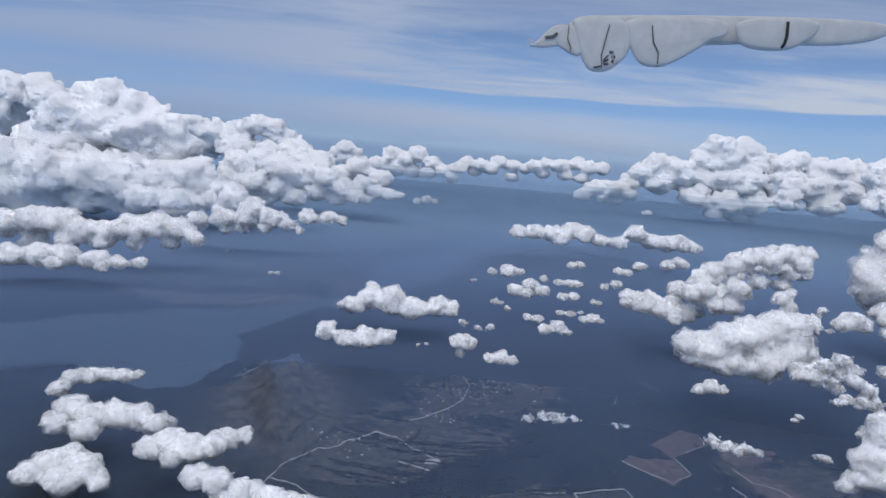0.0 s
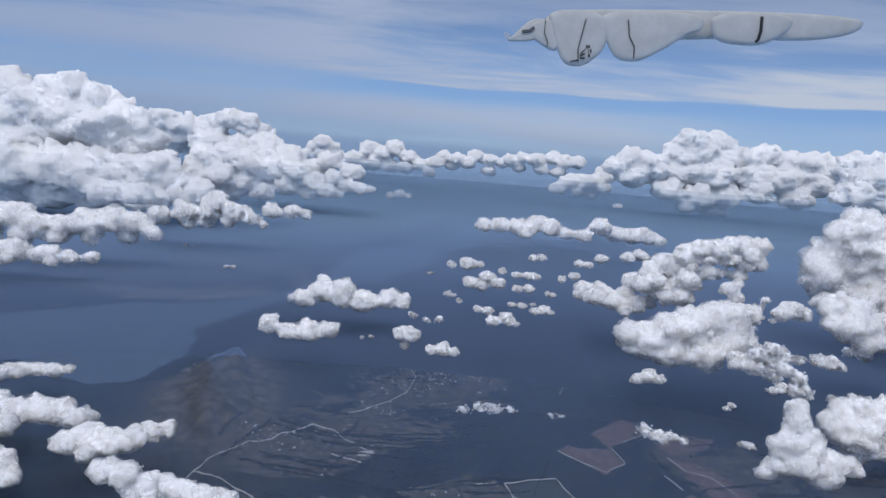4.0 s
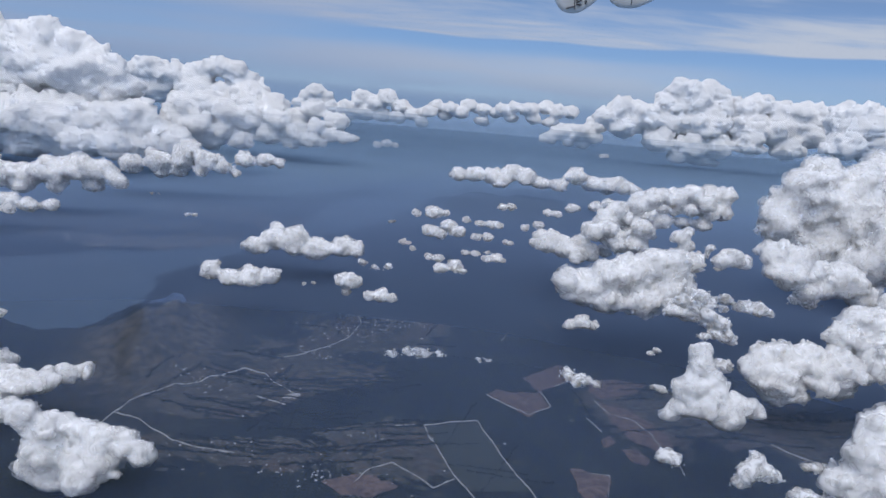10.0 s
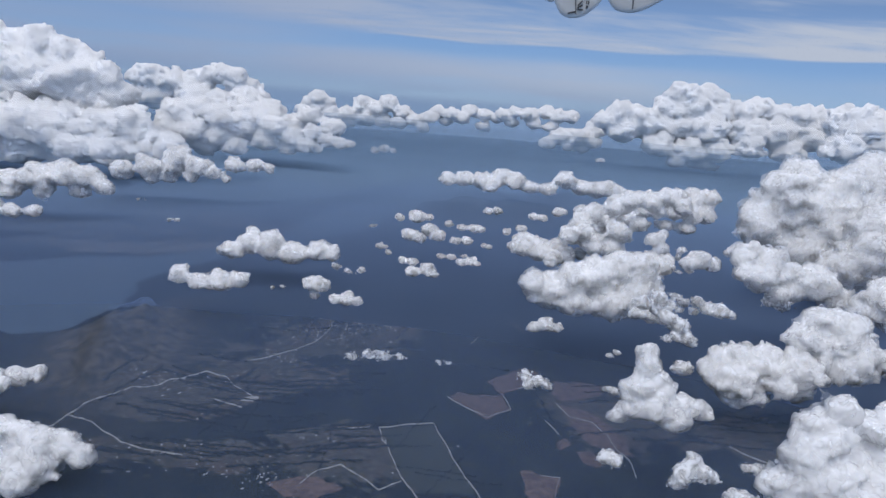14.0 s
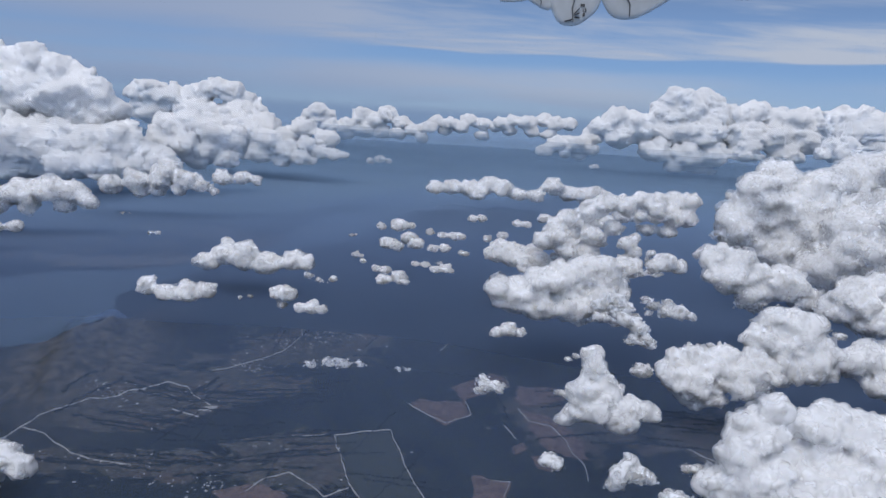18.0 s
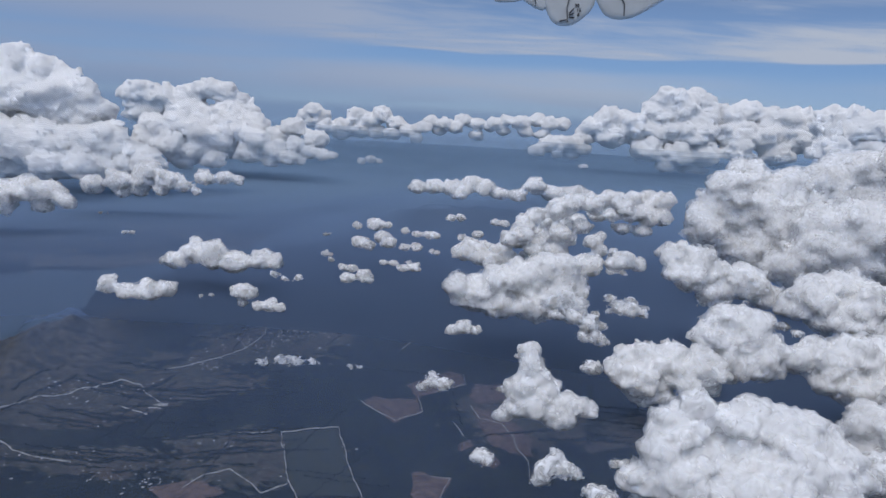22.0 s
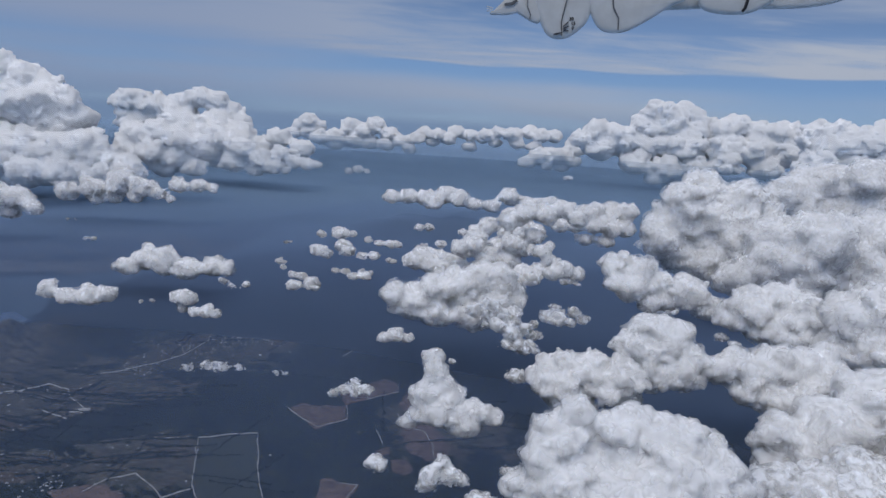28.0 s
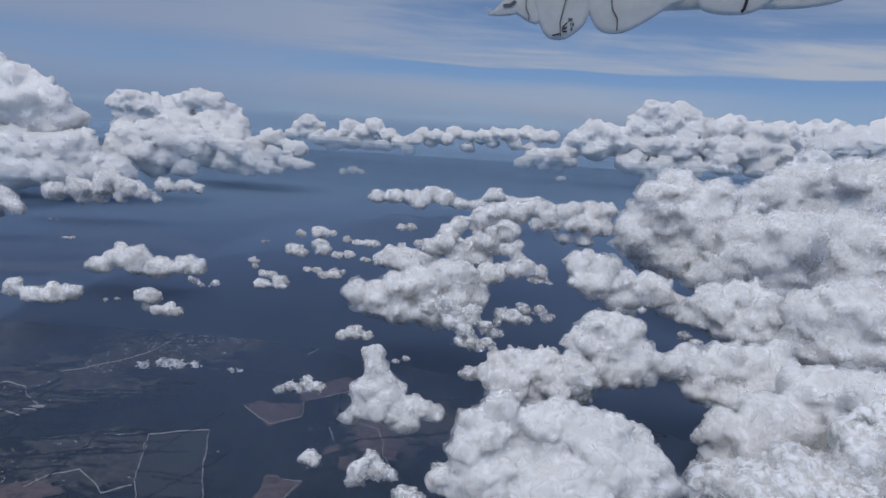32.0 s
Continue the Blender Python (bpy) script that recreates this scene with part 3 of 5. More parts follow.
def make_parcels():
    """Small farm plots of many tones, and rows of trees between them, far too many to tell apart."""
    rng = np.random.RandomState(31)
    plots, rows, rows_f = [], [], []
    near = [f for f in FARMS if f[1] < 600]
    for k in range(1500):
        cx, cy, a, b, turn = near[rng.randint(len(near))]
        u, v = rng.normal(0, 0.5, 2)
        x, y = cx + u * a * 0.8, cy + v * b * 0.8
        if on_belt(x, y):
            continue
        way = 0.35 * math.sin(x * 0.03) + 0.5 * math.cos(y * 0.021) + (math.pi / 2 if rng.uniform() < 0.3 else 0)
        c, s = math.cos(way), math.sin(way)
        long, wide = rng.uniform(0.6, 2.4), rng.uniform(0.4, 1.4)
        corner = np.array([(-long, -wide), (long, -wide * rng.uniform(0.6, 1.2)), (long * rng.uniform(0.7, 1.1), wide), (-long, wide * rng.uniform(0.6, 1.2))])
        plots.append(drape(np.column_stack([x + corner[:, 0] * c - corner[:, 1] * s, y + corner[:, 0] * s + corner[:, 1] * c]), 0.35))
    ob = mesh_object("field_parcels", np.concatenate(plots), np.arange(len(plots) * 4).reshape(-1, 4), PARCELS, False)
    tagged(ob, "small brown and pale farm plots on the plateau", "fields", kind="stuff")
    start = 0
    for k in range(90):
        cx, cy, a, b, turn = near[rng.randint(len(near))]
        x, y = cx + rng.uniform(-1, 1) * a, cy + rng.uniform(-1, 1) * b
        way = 0.25 * math.sin(x * 0.05) + (1.4 if rng.uniform() < 0.2 else 0.1)
        n = rng.randint(22, 64)
        s = np.arange(n) * 0.9
        line = np.column_stack([x + s * math.cos(way), y + s * math.sin(way)])
        line += (np.stack([fractal(np.column_stack([line / 4, np.zeros(n)]), 3, q) for q in (3, 8)], -1) - 0.5) * 3.0
        half = rng.uniform(0.15, 0.5, n)[:, None] * (-math.sin(way), math.cos(way))
        top = drape(line, 0.0)
        top[:, 2] += rng.uniform(0.6, 1.3, n)
        for part in (drape(line - half, -0.1), top, drape(line + half, -0.1)):
            rows.append(part)
        i = np.arange(n - 1)
        for q in (0, 1):
            rows_f.append(start + np.stack([q * n + i, q * n + i + 1, (q + 1) * n + i + 1, (q + 1) * n + i], -1))
        start += 3 * n
    ob = mesh_object("tree_rows", np.concatenate(rows), np.concatenate(rows_f), TREES, False)
    tagged(ob, "dark rows of trees along gullies between fields", "trees", kind="stuff")


make_parcels()
field([(2, 331), (6, 336), (10, 337), (11, 332), (6, 328)], TRACK, "pale bare earth of a small quarry", 0.6, 0.8)

# ---- clouds ----
dice = np.random.RandomState(5)
CORNERS = [(a, b, c) for a in (0, 1) for b in (0, 1) for c in (0, 1)]
EDGES = [(p, q) for p in range(8) for q in range(p + 1, 8) if sum(abs(s - t) for s, t in zip(CORNERS[p], CORNERS[q])) == 1]


def skin(fill, origin, step):
    """A closed quad mesh round the cells where fill is above zero."""
    full = fill > 0
    nx, ny, nz = fill.shape
    mixed = np.zeros((nx - 1, ny - 1, nz - 1), np.int8)
    for a, b, c in CORNERS:
        mixed += full[a:nx - 1 + a, b:ny - 1 + b, c:nz - 1 + c]
    cells = np.argwhere((mixed > 0) & (mixed < 8))
    number = np.full(mixed.shape, -1, np.int32)
    number[tuple(cells.T)] = np.arange(len(cells))
    values = np.stack([fill[cells[:, 0] + a, cells[:, 1] + b, cells[:, 2] + c] for a, b, c in CORNERS], -1)
    total, hits = np.zeros((len(cells), 3)), np.zeros(len(cells))
    for p, q in EDGES:
        fp, fq = values[:, p], values[:, q]
        cut = (fp > 0) != (fq > 0)
        t = np.where(cut, fp / np.where(cut, fp - fq, 1.0), 0.0)
        cp, cq = np.array(CORNERS[p], float), np.array(CORNERS[q], float)
        total += cut[:, None] * (cp + t[:, None] * (cq - cp))
        hits += cut
    verts = origin + (cells + total / hits[:, None]) * step
    faces = []
    for axis in range(3):
        lo, hi = [slice(1, -1)] * 3, [slice(1, -1)] * 3
        lo[axis], hi[axis] = slice(0, -1), slice(1, None)
        inside, outside = full[tuple(lo)], full[tuple(hi)]
        u, v = [k for k in range(3) if k != axis]
        for turn, change in ((0, inside & ~outside), (1, ~inside & outside)):
            at = np.argwhere(change)
            at[:, [u, v]] += 1
            quad = []
            for du, dv in ((-1, -1), (0, -1), (0, 0), (-1, 0)):
                q = at.copy()
                q[:, u] += du
                q[:, v] += dv
                quad.append(number[tuple(q.T)])
            quad = np.stack(quad, -1)
            faces.append(quad[:, ::-1] if turn ^ (axis == 1) else quad)
    return verts, np.concatenate(faces)


def outward(verts, faces):
    n = np.zeros_like(verts)
    cross = np.cross(verts[faces[:, 2]] - verts[faces[:, 0]], verts[faces[:, 3]] - verts[faces[:, 1]])
    for k in range(4):
        for c in range(3):
            n[:, c] += np.bincount(faces[:, k], cross[:, c], len(verts))
    return n / (np.linalg.norm(n, axis=1)[:, None] + 1e-9)


def largest(count, faces):
    """Which faces belong to the largest connected piece."""
    mark = np.arange(count)
    while True:
        low = mark[faces].min(1)
        fresh = mark.copy()
        for k in range(4):
            np.minimum.at(fresh, mark[faces[:, k]], low)
            np.minimum.at(fresh, faces[:, k], low)
        fresh = fresh[fresh]
        if (fresh == mark).all():
            break
        mark = fresh
    piece = mark[faces[:, 0]]
    return piece == np.bincount(piece).argmax()


def packed(verts, faces):
    used, back = np.unique(faces, return_inverse=True)
    return verts[used], back.reshape(faces.shape)


def puffs(p, size, step, salt, far):
    """Rounded heads with creases between them, at four widths; finer ones than the skin can hold are left out."""
    total = np.zeros(len(p))
    for k, (width, amp) in enumerate(((0.95, 0.30), (0.46, 0.19), (0.23, 0.12), (0.115, 0.085), (0.06, 0.05)) if not far else ((0.95, 0.22), (0.46, 0.22), (0.25, 0.20), (0.14, 0.16), (0.08, 0.09))):
        if width * size > 1.5 * step:
            total += amp * (np.abs(2 * smooth_noise(p / (width * size) + 5.3 * k, salt + k) - 1) - 0.30)
    return total


def cloud(label, base, ragged, lobes):
    """A cumulus cloud: bulging lobes that bear smaller heads, melted into one body with a billowed skin, torn edges and a dissolving foot."""
    lobes = np.array(lobes)
    size = float(np.median(lobes[:, 3]))
    middle = lobes[:, :3].mean(0)
    away = max(120.0, math.dist(middle, (min(max(middle[0], 0), 200), 0, 147)))
    far = away > 1150
    step = max(FINE * (0.82 if far else 1.0) * away / 1272, size / 40)
    balls, shreds = [], []
    for x, y, z, r in lobes:
        balls.append((x, y, z, r * 0.90))
        for nth in range(60 if far else 34):
            a, b = dice.uniform(0, 2 * math.pi), dice.uniform(-0.5, 0.95)
            c, k, out = math.sqrt(1 - b * b), dice.uniform(0.22, 0.5), r * dice.uniform(0.55, 0.9)
            if nth >= 10:   # the smallest heads stand out farthest
                k, out = (0.10 if far else 0.07) + 0.15 * dice.uniform() ** 2, r * dice.uniform(0.82, 1.0 if far else 1.1)
            balls.append((x + c * math.cos(a) * out, y + c * math.sin(a) * out, z + b * 0.85 * out, r * k))
            if ragged > 1.3 or dice.uniform() < 0.35:
                out = r * dice.uniform(0.9, 1.3)
                shreds.append((x + c * math.cos(a) * out, y + c * math.sin(a) * out, z + b * 0.85 * out, r * dice.uniform(0.08, 0.22)))
    count = len(balls)
    balls = np.array(balls + shreds)
    soft = 0.06 * size
    pad = 4 * soft + 5 * step + 0.2 * size
    low, high = (balls[:, :3] - balls[:, 3:]).min(0) - pad, (balls[:, :3] + balls[:, 3:]).max(0) + pad
    low[2] = max(low[2], base - 0.35 * size - 3 * step)
    shape = np.ceil((high - low) / step).astype(int) + 2
    fill = firm = np.zeros(shape, np.float32)
    axes = [low[k] + np.arange(shape[k]) * step for k in range(3)]
    flat = axes[2]
    axes[2] = np.where(flat < base, base - (base - flat) * 2.6, flat)   # squeezes the foot
    for k, (x, y, z, r) in enumerate(balls):
        if k == count:
            firm = fill.copy()
        reach = r + 5 * soft
        cut = [slice(*np.searchsorted(axes[k], ((x, y, z)[k] - reach, (x, y, z)[k] + reach))) for k in range(3)]
        if any(s.stop <= s.start for s in cut):
            continue
        gx, gy, gz = axes[0][cut[0], None, None] - x, axes[1][None, cut[1], None] - y, axes[2][None, None, cut[2]] - z
        fill[cut[0], cut[1], cut[2]] += np.exp(np.clip((r - np.sqrt(gx * gx + gy * gy + gz * gz * (1.6 if far else 1.25))) / soft, -8, 12)).astype(np.float32)
    # Depth below the skin in cloud sizes, then torn and billowed near the skin.
    depth = np.log(firm + 1e-9) * (soft / size) + 0.03
    foot = ease(-flat, -base - 0.9 * size, -base + 0.2 * size)
    depth -= ((0.15 + 0.07 * ragged) * foot)[None, None, :]   # the foot dissolves
    near = np.argwhere((depth > -0.45) & (depth < 0.45))
    p = low + near * step
    warp = np.stack([fractal(p / (size * 1.2) + 17 * k, 2, 60 + k) for k in range(3)], -1) - 0.5
    q = p + warp * size * (0.9, 0.9, 0.6)
    heads = size if far else min(size, 15.0)
    bulge = puffs(q, heads, step, 3, far) * (heads / size)
    rags = fractal(q * (0.55, 0.55, 1.3) / (size * 0.5), 4 if far else 3, 18) - 0.5
    low_part = foot[near[:, 2]]
    depth[tuple(near.T)] += (bulge * (1 - 0.75 * low_part) + rags * ((0.22 if far else 0.34) + 0.35 * low_part + 0.5 * (ragged - 1))).astype(np.float32)
    for edge in (slice(0, 2), slice(-3, None)):
        depth[edge], depth[:, edge], depth[:, :, edge] = -1, -1, -1
    if ragged < 1.9:
        firmness = depth if far else depth - (0.05 if ragged < 1.3 else 0.20) - (0.16 * foot)[None, None, :]
        verts, faces = skin(firmness, low, step)
        mat = FAR_CLOUD if far else CLOUD
        main = largest(len(verts), faces)
        ob = mesh_object("cloud", *packed(verts, faces[main]), mat)
        if not far and not main.all():
            tagged(mesh_object("scrap", *packed(verts, faces[~main]), mat, parent=ob), "loose white cloud scraps", kind="stuff")
    else:   # a wisp has no firm body
        ob = new("cloud")
        ob.location = middle
    # Loose vapour round the firm body in two depths, and torn shreds beyond it.
    loose = []
    if not far:
        thin = tuple(np.arange(0, k - 1, 2.0).round().astype(int) for k in shape)
        wide = [low[k] + thin[k] * step for k in range(3)]
        inner = depth[np.ix_(*thin)]
        outer = inner + 0.05
        rim = np.argwhere((outer > -0.25) & (outer < 0.25))   # the outer vapour is torn into small rags
        spots = np.stack([wide[k][rim[:, k]] for k in range(3)], -1)
        outer[tuple(rim.T)] += (0.38 * (fractal(spots / max(0.42 * heads, 4.5 * step), 2, 77) - 0.52)).astype(np.float32)
        for grid, mat in ((inner, WISP if ragged > 1.9 else TORN if ragged > 1.3 else NEAR_VAPOUR), (outer, WISP if ragged > 1.9 else TORN if ragged > 1.3 else VAPOUR)):
            verts, faces = skin(grid - (0 if ragged < 1.9 else 0.08), np.zeros(3), 1.0)
            verts = np.stack([np.interp(verts[:, k], np.arange(len(wide[k])), wide[k]) for k in range(3)], -1)
            loose.append(("vapour", verts, faces, mat, ragged > 1.3))
    if ragged > 1.3:
        loose.append(("fringe", *skin(np.log(fill - firm + 1e-6), low, step), WISP if ragged > 1.9 else TORN, True))
    for name, verts, faces, mat, pulled in loose:
        if len(faces):
            verts = (roughen(verts, faces, size) if pulled else verts) - (0 if ragged < 1.9 else middle)
            tagged(mesh_object(name, verts, faces, mat, parent=ob), "thin half-clear vapour round the cloud", kind="stuff")
    return tagged(ob, label, "cloud", "cumulus clouds")


def roughen(p, faces, size):
    """Pulls a skin of vapour out of round."""
    n = outward(p, faces)
    lump = 0.10 * (fractal(p / (size * 0.5), 3, 18) - 0.5) + 0.12 * (fractal(p / (size * 0.22), 2, 35) - 0.5)
    return p + n * (lump * size)[:, None]


FINE = 2.9   # detail of the cloud skins, as an angle
cloud("torn white cloud scrap drifting between larger clouds", 30.6, 1.5, [
    (285.5, 570.4, 33, 4.3), (293.8, 579.2, 33, 3.9), (295.5, 566.5, 33, 2.9)])
cloud("torn white cloud scrap drifting between larger clouds", 30.4, 1.5, [
    (263, 478, 33, 4.1), (263, 462.7, 33, 4.8), (254.1, 443.8, 33, 3)])
cloud("torn white cloud scrap drifting between larger clouds", 30.1, 1.5, [
    (274.5, 465.2, 33, 5.2), (276.3, 448.4, 33, 4.7), (262.4, 440.1, 33, 3.4)])
cloud("torn white cloud scrap drifting between larger clouds", 30.3, 1.5, [
    (234, 416.4, 33, 4.6), (237.6, 405.2, 33, 4.9), (242.3, 430.7, 33, 3.3)])
cloud("torn white cloud scrap drifting between larger clouds", 30.6, 1.5, [
    (224.1, 376.6, 33, 3.2), (232.7, 382.3, 33, 4.3), (235.4, 374.6, 33, 2.9)])
cloud("torn white cloud scrap drifting between larger clouds", 31.7, 1.5, [
    (183.4, 341.6, 33, 2), (188.7, 347.7, 33, 2.4)])
cloud("torn white cloud scrap drifting between larger clouds", 31.3, 1.5, [
    (136.2, 293.9, 33, 2.8), (140.3, 297.5, 33, 3.1), (144.8, 294.1, 33, 2)])
cloud("torn white cloud scrap drifting between larger clouds", 30.5, 1.5, [
    (359.1, 426.3, 33, 4.5), (360.8, 412.1, 33, 3.7)])
cloud("torn white cloud scrap drifting between larger clouds", 29.8, 1.5, [
    (330.3, 480.4, 33, 4.6), (336.4, 472.9, 33, 5.8), (350.8, 492.4, 33, 3.9)])
cloud("torn white cloud scrap drifting between larger clouds", 31, 1.5, [
    (254.4, 371.3, 33, 3), (258.6, 366.6, 33, 3.7), (269.5, 376.6, 33, 2.8)])
cloud("torn white cloud scrap drifting between larger clouds", 31.7, 1.5, [
    (170.3, 295.5, 33, 2.1), (173.6, 293.5, 33, 2.4)])
cloud("torn white cloud scrap drifting between larger clouds", 31, 1.5, [
    (120, 568, 33, 3.2), (128, 561.1, 33, 3.6)])
cloud("white cumulus cloud with several domes beside the lake", 22.1, 1.0, [
    (-61.5, 548.5, 28.5, 8.9), (-45.5, 550.2, 35.3, 10.6), (-29.9, 546, 37.4, 9.6), (-14, 548.1, 28.4, 11.5), (4.3, 551.8, 31, 9.8), (15.8, 550.4, 31.3, 6.2), (-31.4, 544.7, 30, 8.8)])
cloud("white cumulus cloud of two domes over the hill", 24.8, 1.0, [
    (-63.5, 438.1, 34.8, 6.5), (-52.5, 437.1, 30.9, 6.4), (-38, 439.5, 31.5, 8.2), (-25.3, 437.1, 34.6, 6), (-45.7, 439.8, 29.4, 5.4)])
cloud("small white fair-weather cumulus cloud over dark forest", 24.2, 1.0, [
    (17.7, 437.7, 35.2, 5), (25.4, 435.8, 35.2, 5.3), (20.9, 437.6, 27.1, 3.2)])
cloud("small white fair-weather cumulus cloud over dark forest", 30, 1.0, [
    (36.8, 411.2, 33, 4), (43.5, 412, 33, 5.4), (49.9, 409.1, 33, 3.7)])
cloud("thin ragged cloud wisp over the farmland", 17.9, 2, [
    (53.9, 350.7, 20, 3.3), (63, 354.4, 20, 3.9), (70.8, 353.7, 20, 3.6), (78.8, 356.3, 20, 3)])
cloud("thin ragged cloud wisp over the forest", 18.7, 2, [
    (99.2, 351.2, 20, 2.4), (103.7, 350.6, 20, 2.1)])
cloud("thin ragged cloud wisp beside cleared land", 19.7, 1.6, [
    (141.2, 332.8, 22, 3.9), (144.9, 328, 22, 4.2), (149.3, 326.9, 22, 2.4)])
cloud("small white fair-weather cumulus cloud over dark forest", 30, 1.0, [
    (61.1, 738, 35, 5.3), (78.8, 751.1, 35, 9), (91.1, 753.8, 35, 5.4)])
cloud("small white fair-weather cumulus cloud over dark forest", 30.3, 1.0, [
    (74.8, 634.5, 35, 7.6), (91.6, 668.4, 35, 8.6), (99.9, 642.9, 35, 7.3), (83, 621.8, 35, 6)])
cloud("small white fair-weather cumulus cloud over dark forest", 31.2, 1.0, [
    (160.7, 832.9, 35, 6.1), (172.1, 843.8, 35, 6.8)])
cloud("small white fair-weather cumulus cloud over dark forest", 31.6, 1.0, [
    (111.2, 716.7, 35, 5.2), (124.5, 699.7, 35, 5.1), (136.8, 699, 35, 6.2), (142.8, 695.4, 35, 4.5)])
cloud("small white fair-weather cumulus cloud over dark forest", 31.9, 1.0, [
    (115.1, 622.5, 35, 5.1), (125.4, 624.3, 35, 5.6)])
cloud("small white fair-weather cumulus cloud over dark forest", 32.8, 1.0, [
    (100.6, 551.5, 35, 3.6), (109.3, 550.6, 35, 4.1)])
cloud("small white fair-weather cumulus cloud over dark forest", 31.6, 1.0, [
    (81, 488.5, 35, 5.2), (90.7, 500.4, 35, 6.1), (94.3, 488.1, 35, 4)])
cloud("small white fair-weather cumulus cloud over dark forest", 32.1, 1.0, [
    (117.5, 533.8, 35, 4.4), (124.5, 538.2, 35, 5.3), (128.3, 531.9, 35, 3.1)])
cloud("small white fair-weather cumulus cloud over dark forest", 32.4, 1.0, [
    (72.6, 524.9, 35, 3.8), (79.8, 521.8, 35, 4.7)])
cloud("small white fair-weather cumulus cloud over dark forest", 33.1, 1.0, [
    (139.5, 609.9, 35, 3.5), (143.7, 606.7, 35, 3.5)])
cloud("small white fair-weather cumulus cloud over dark forest", 33, 1.0, [
    (51.8, 576.1, 35, 3.7), (56.2, 573.3, 35, 2.8)])
cloud("small white fair-weather cumulus cloud over dark forest", 33.3, 1.0, [
    (59.9, 552.5, 35, 3.1)])
cloud("small white fair-weather cumulus cloud over dark forest", 33.5, 1.0, [
    (37.3, 673.7, 35, 2.7), (40.7, 678.6, 35, 2.2)])
cloud("small white fair-weather cumulus cloud over dark forest", 30.6, 1.0, [
    (211.5, 817.1, 35, 6), (222.6, 814.6, 35, 6), (250.2, 873.2, 35, 7.9), (258.5, 877.7, 35, 5.1)])
cloud("small white fair-weather cumulus cloud over dark forest", 31.4, 1.0, [
    (168.3, 694.6, 35, 5.1), (185.2, 718.6, 35, 6.5)])
cloud("small white fair-weather cumulus cloud over dark forest", 35.2, 1.0, [
    (173, 624.2, 40, 8.8), (179.6, 611.5, 40, 8.6), (188.6, 605.4, 40, 6.6), (163.3, 590.2, 40, 5.9)])
cloud("small white fair-weather cumulus cloud over dark forest", 36.1, 1.0, [
    (179.3, 555.6, 42, 7), (195, 577.1, 42, 10.7), (198.1, 550.3, 42, 9.3), (213.5, 568.8, 42, 6.8), (184.2, 529.2, 42, 6.3)])
cloud("small white fair-weather cumulus cloud over dark forest", 42.6, 1.0, [
    (261.5, 802.1, 48, 8.7), (284.3, 832.6, 48, 9.7), (286.5, 811.6, 48, 6.1)])
cloud("small white fair-weather cumulus cloud over dark forest", 28, 1.6, [
    (24.5, 512.5, 30, 3.7), (34.2, 498.2, 30, 3.2), (43.6, 501.5, 30, 3.7)])
cloud("small white fair-weather cumulus cloud over dark forest", 28.8, 1.6, [
    (-5.9, 438.9, 30, 2.1), (-0.4, 443.4, 30, 2.2)])
cloud("tiny white cloud above the lake shore", 23.2, 1.5, [
    (-156.1, 680.1, 25, 3.3), (-149.3, 683.6, 25, 3.4)])
cloud("tiny white cloud above the lake shore", 23.2, 1.5, [
    (-232.1, 797.3, 25, 3.3), (-225.8, 801.5, 25, 2.6)])
cloud("tiny white cloud above the far lake", 17, 1.5, [
    (-62.5, 2001.1, 24.8, 12.6), (-36.1, 1993.3, 32.1, 14.1), (-12.2, 2000.6, 27.4, 9.5)])
cloud("tiny white cloud above the far lake", 55.9, 1.5, [
    (484.9, 1698.3, 59.7, 7), (495.8, 1699.4, 61.9, 7)])
cloud("large bright white cumulus cloud with bulging domes", 30.4, 1.0, [
    (154.1, 421.4, 50, 7.6), (164.9, 425.5, 44.2, 13.2), (180.6, 422.2, 38.3, 12.6), (179, 419.5, 55.4, 10.2), (194.4, 423.6, 54.9, 13.4), (209.9, 427, 58.8, 14.5), (216.8, 420.6, 61, 12.1), (199.9, 419.4, 39, 12.7), (218.4, 421.6, 48.7, 12.2), (228.1, 425.7, 52.9, 6.2)])
cloud("white cumulus cloud beside a larger one", 34.5, 1.7, [
    (212.7, 398.1, 43, 6.6), (219.9, 396.3, 42.9, 7.3), (224.4, 396.9, 47.7, 4.8), (232, 396.5, 38.5, 4.5)])
cloud("small white fair-weather cumulus cloud over dark forest", 29.4, 1.0, [
    (152.1, 385.5, 32.1, 4.4), (157.5, 383.9, 34.7, 5.1), (164.5, 386.6, 32.2, 3.8)])
cloud("tall tapering white cumulus tower with a broad base", 30.3, 1.0, [
    (177.8, 270.2, 59, 4.1), (179.8, 269.3, 52.8, 5.3), (178.3, 268.3, 45.4, 6.3), (184.7, 269.4, 43.5, 6.8), (177.1, 269.8, 36.7, 6.3), (187.8, 268.4, 36.4, 6.9), (196.2, 268.9, 38.5, 5.5), (203.9, 269.8, 36.2, 4), (172.8, 271.2, 34, 4.4), (174.5, 269.5, 42, 5.4), (182.5, 268.5, 49, 4.8), (181, 269.5, 38, 8.4), (191, 268.5, 31, 7.5), (168.5, 270, 30, 5.0)])
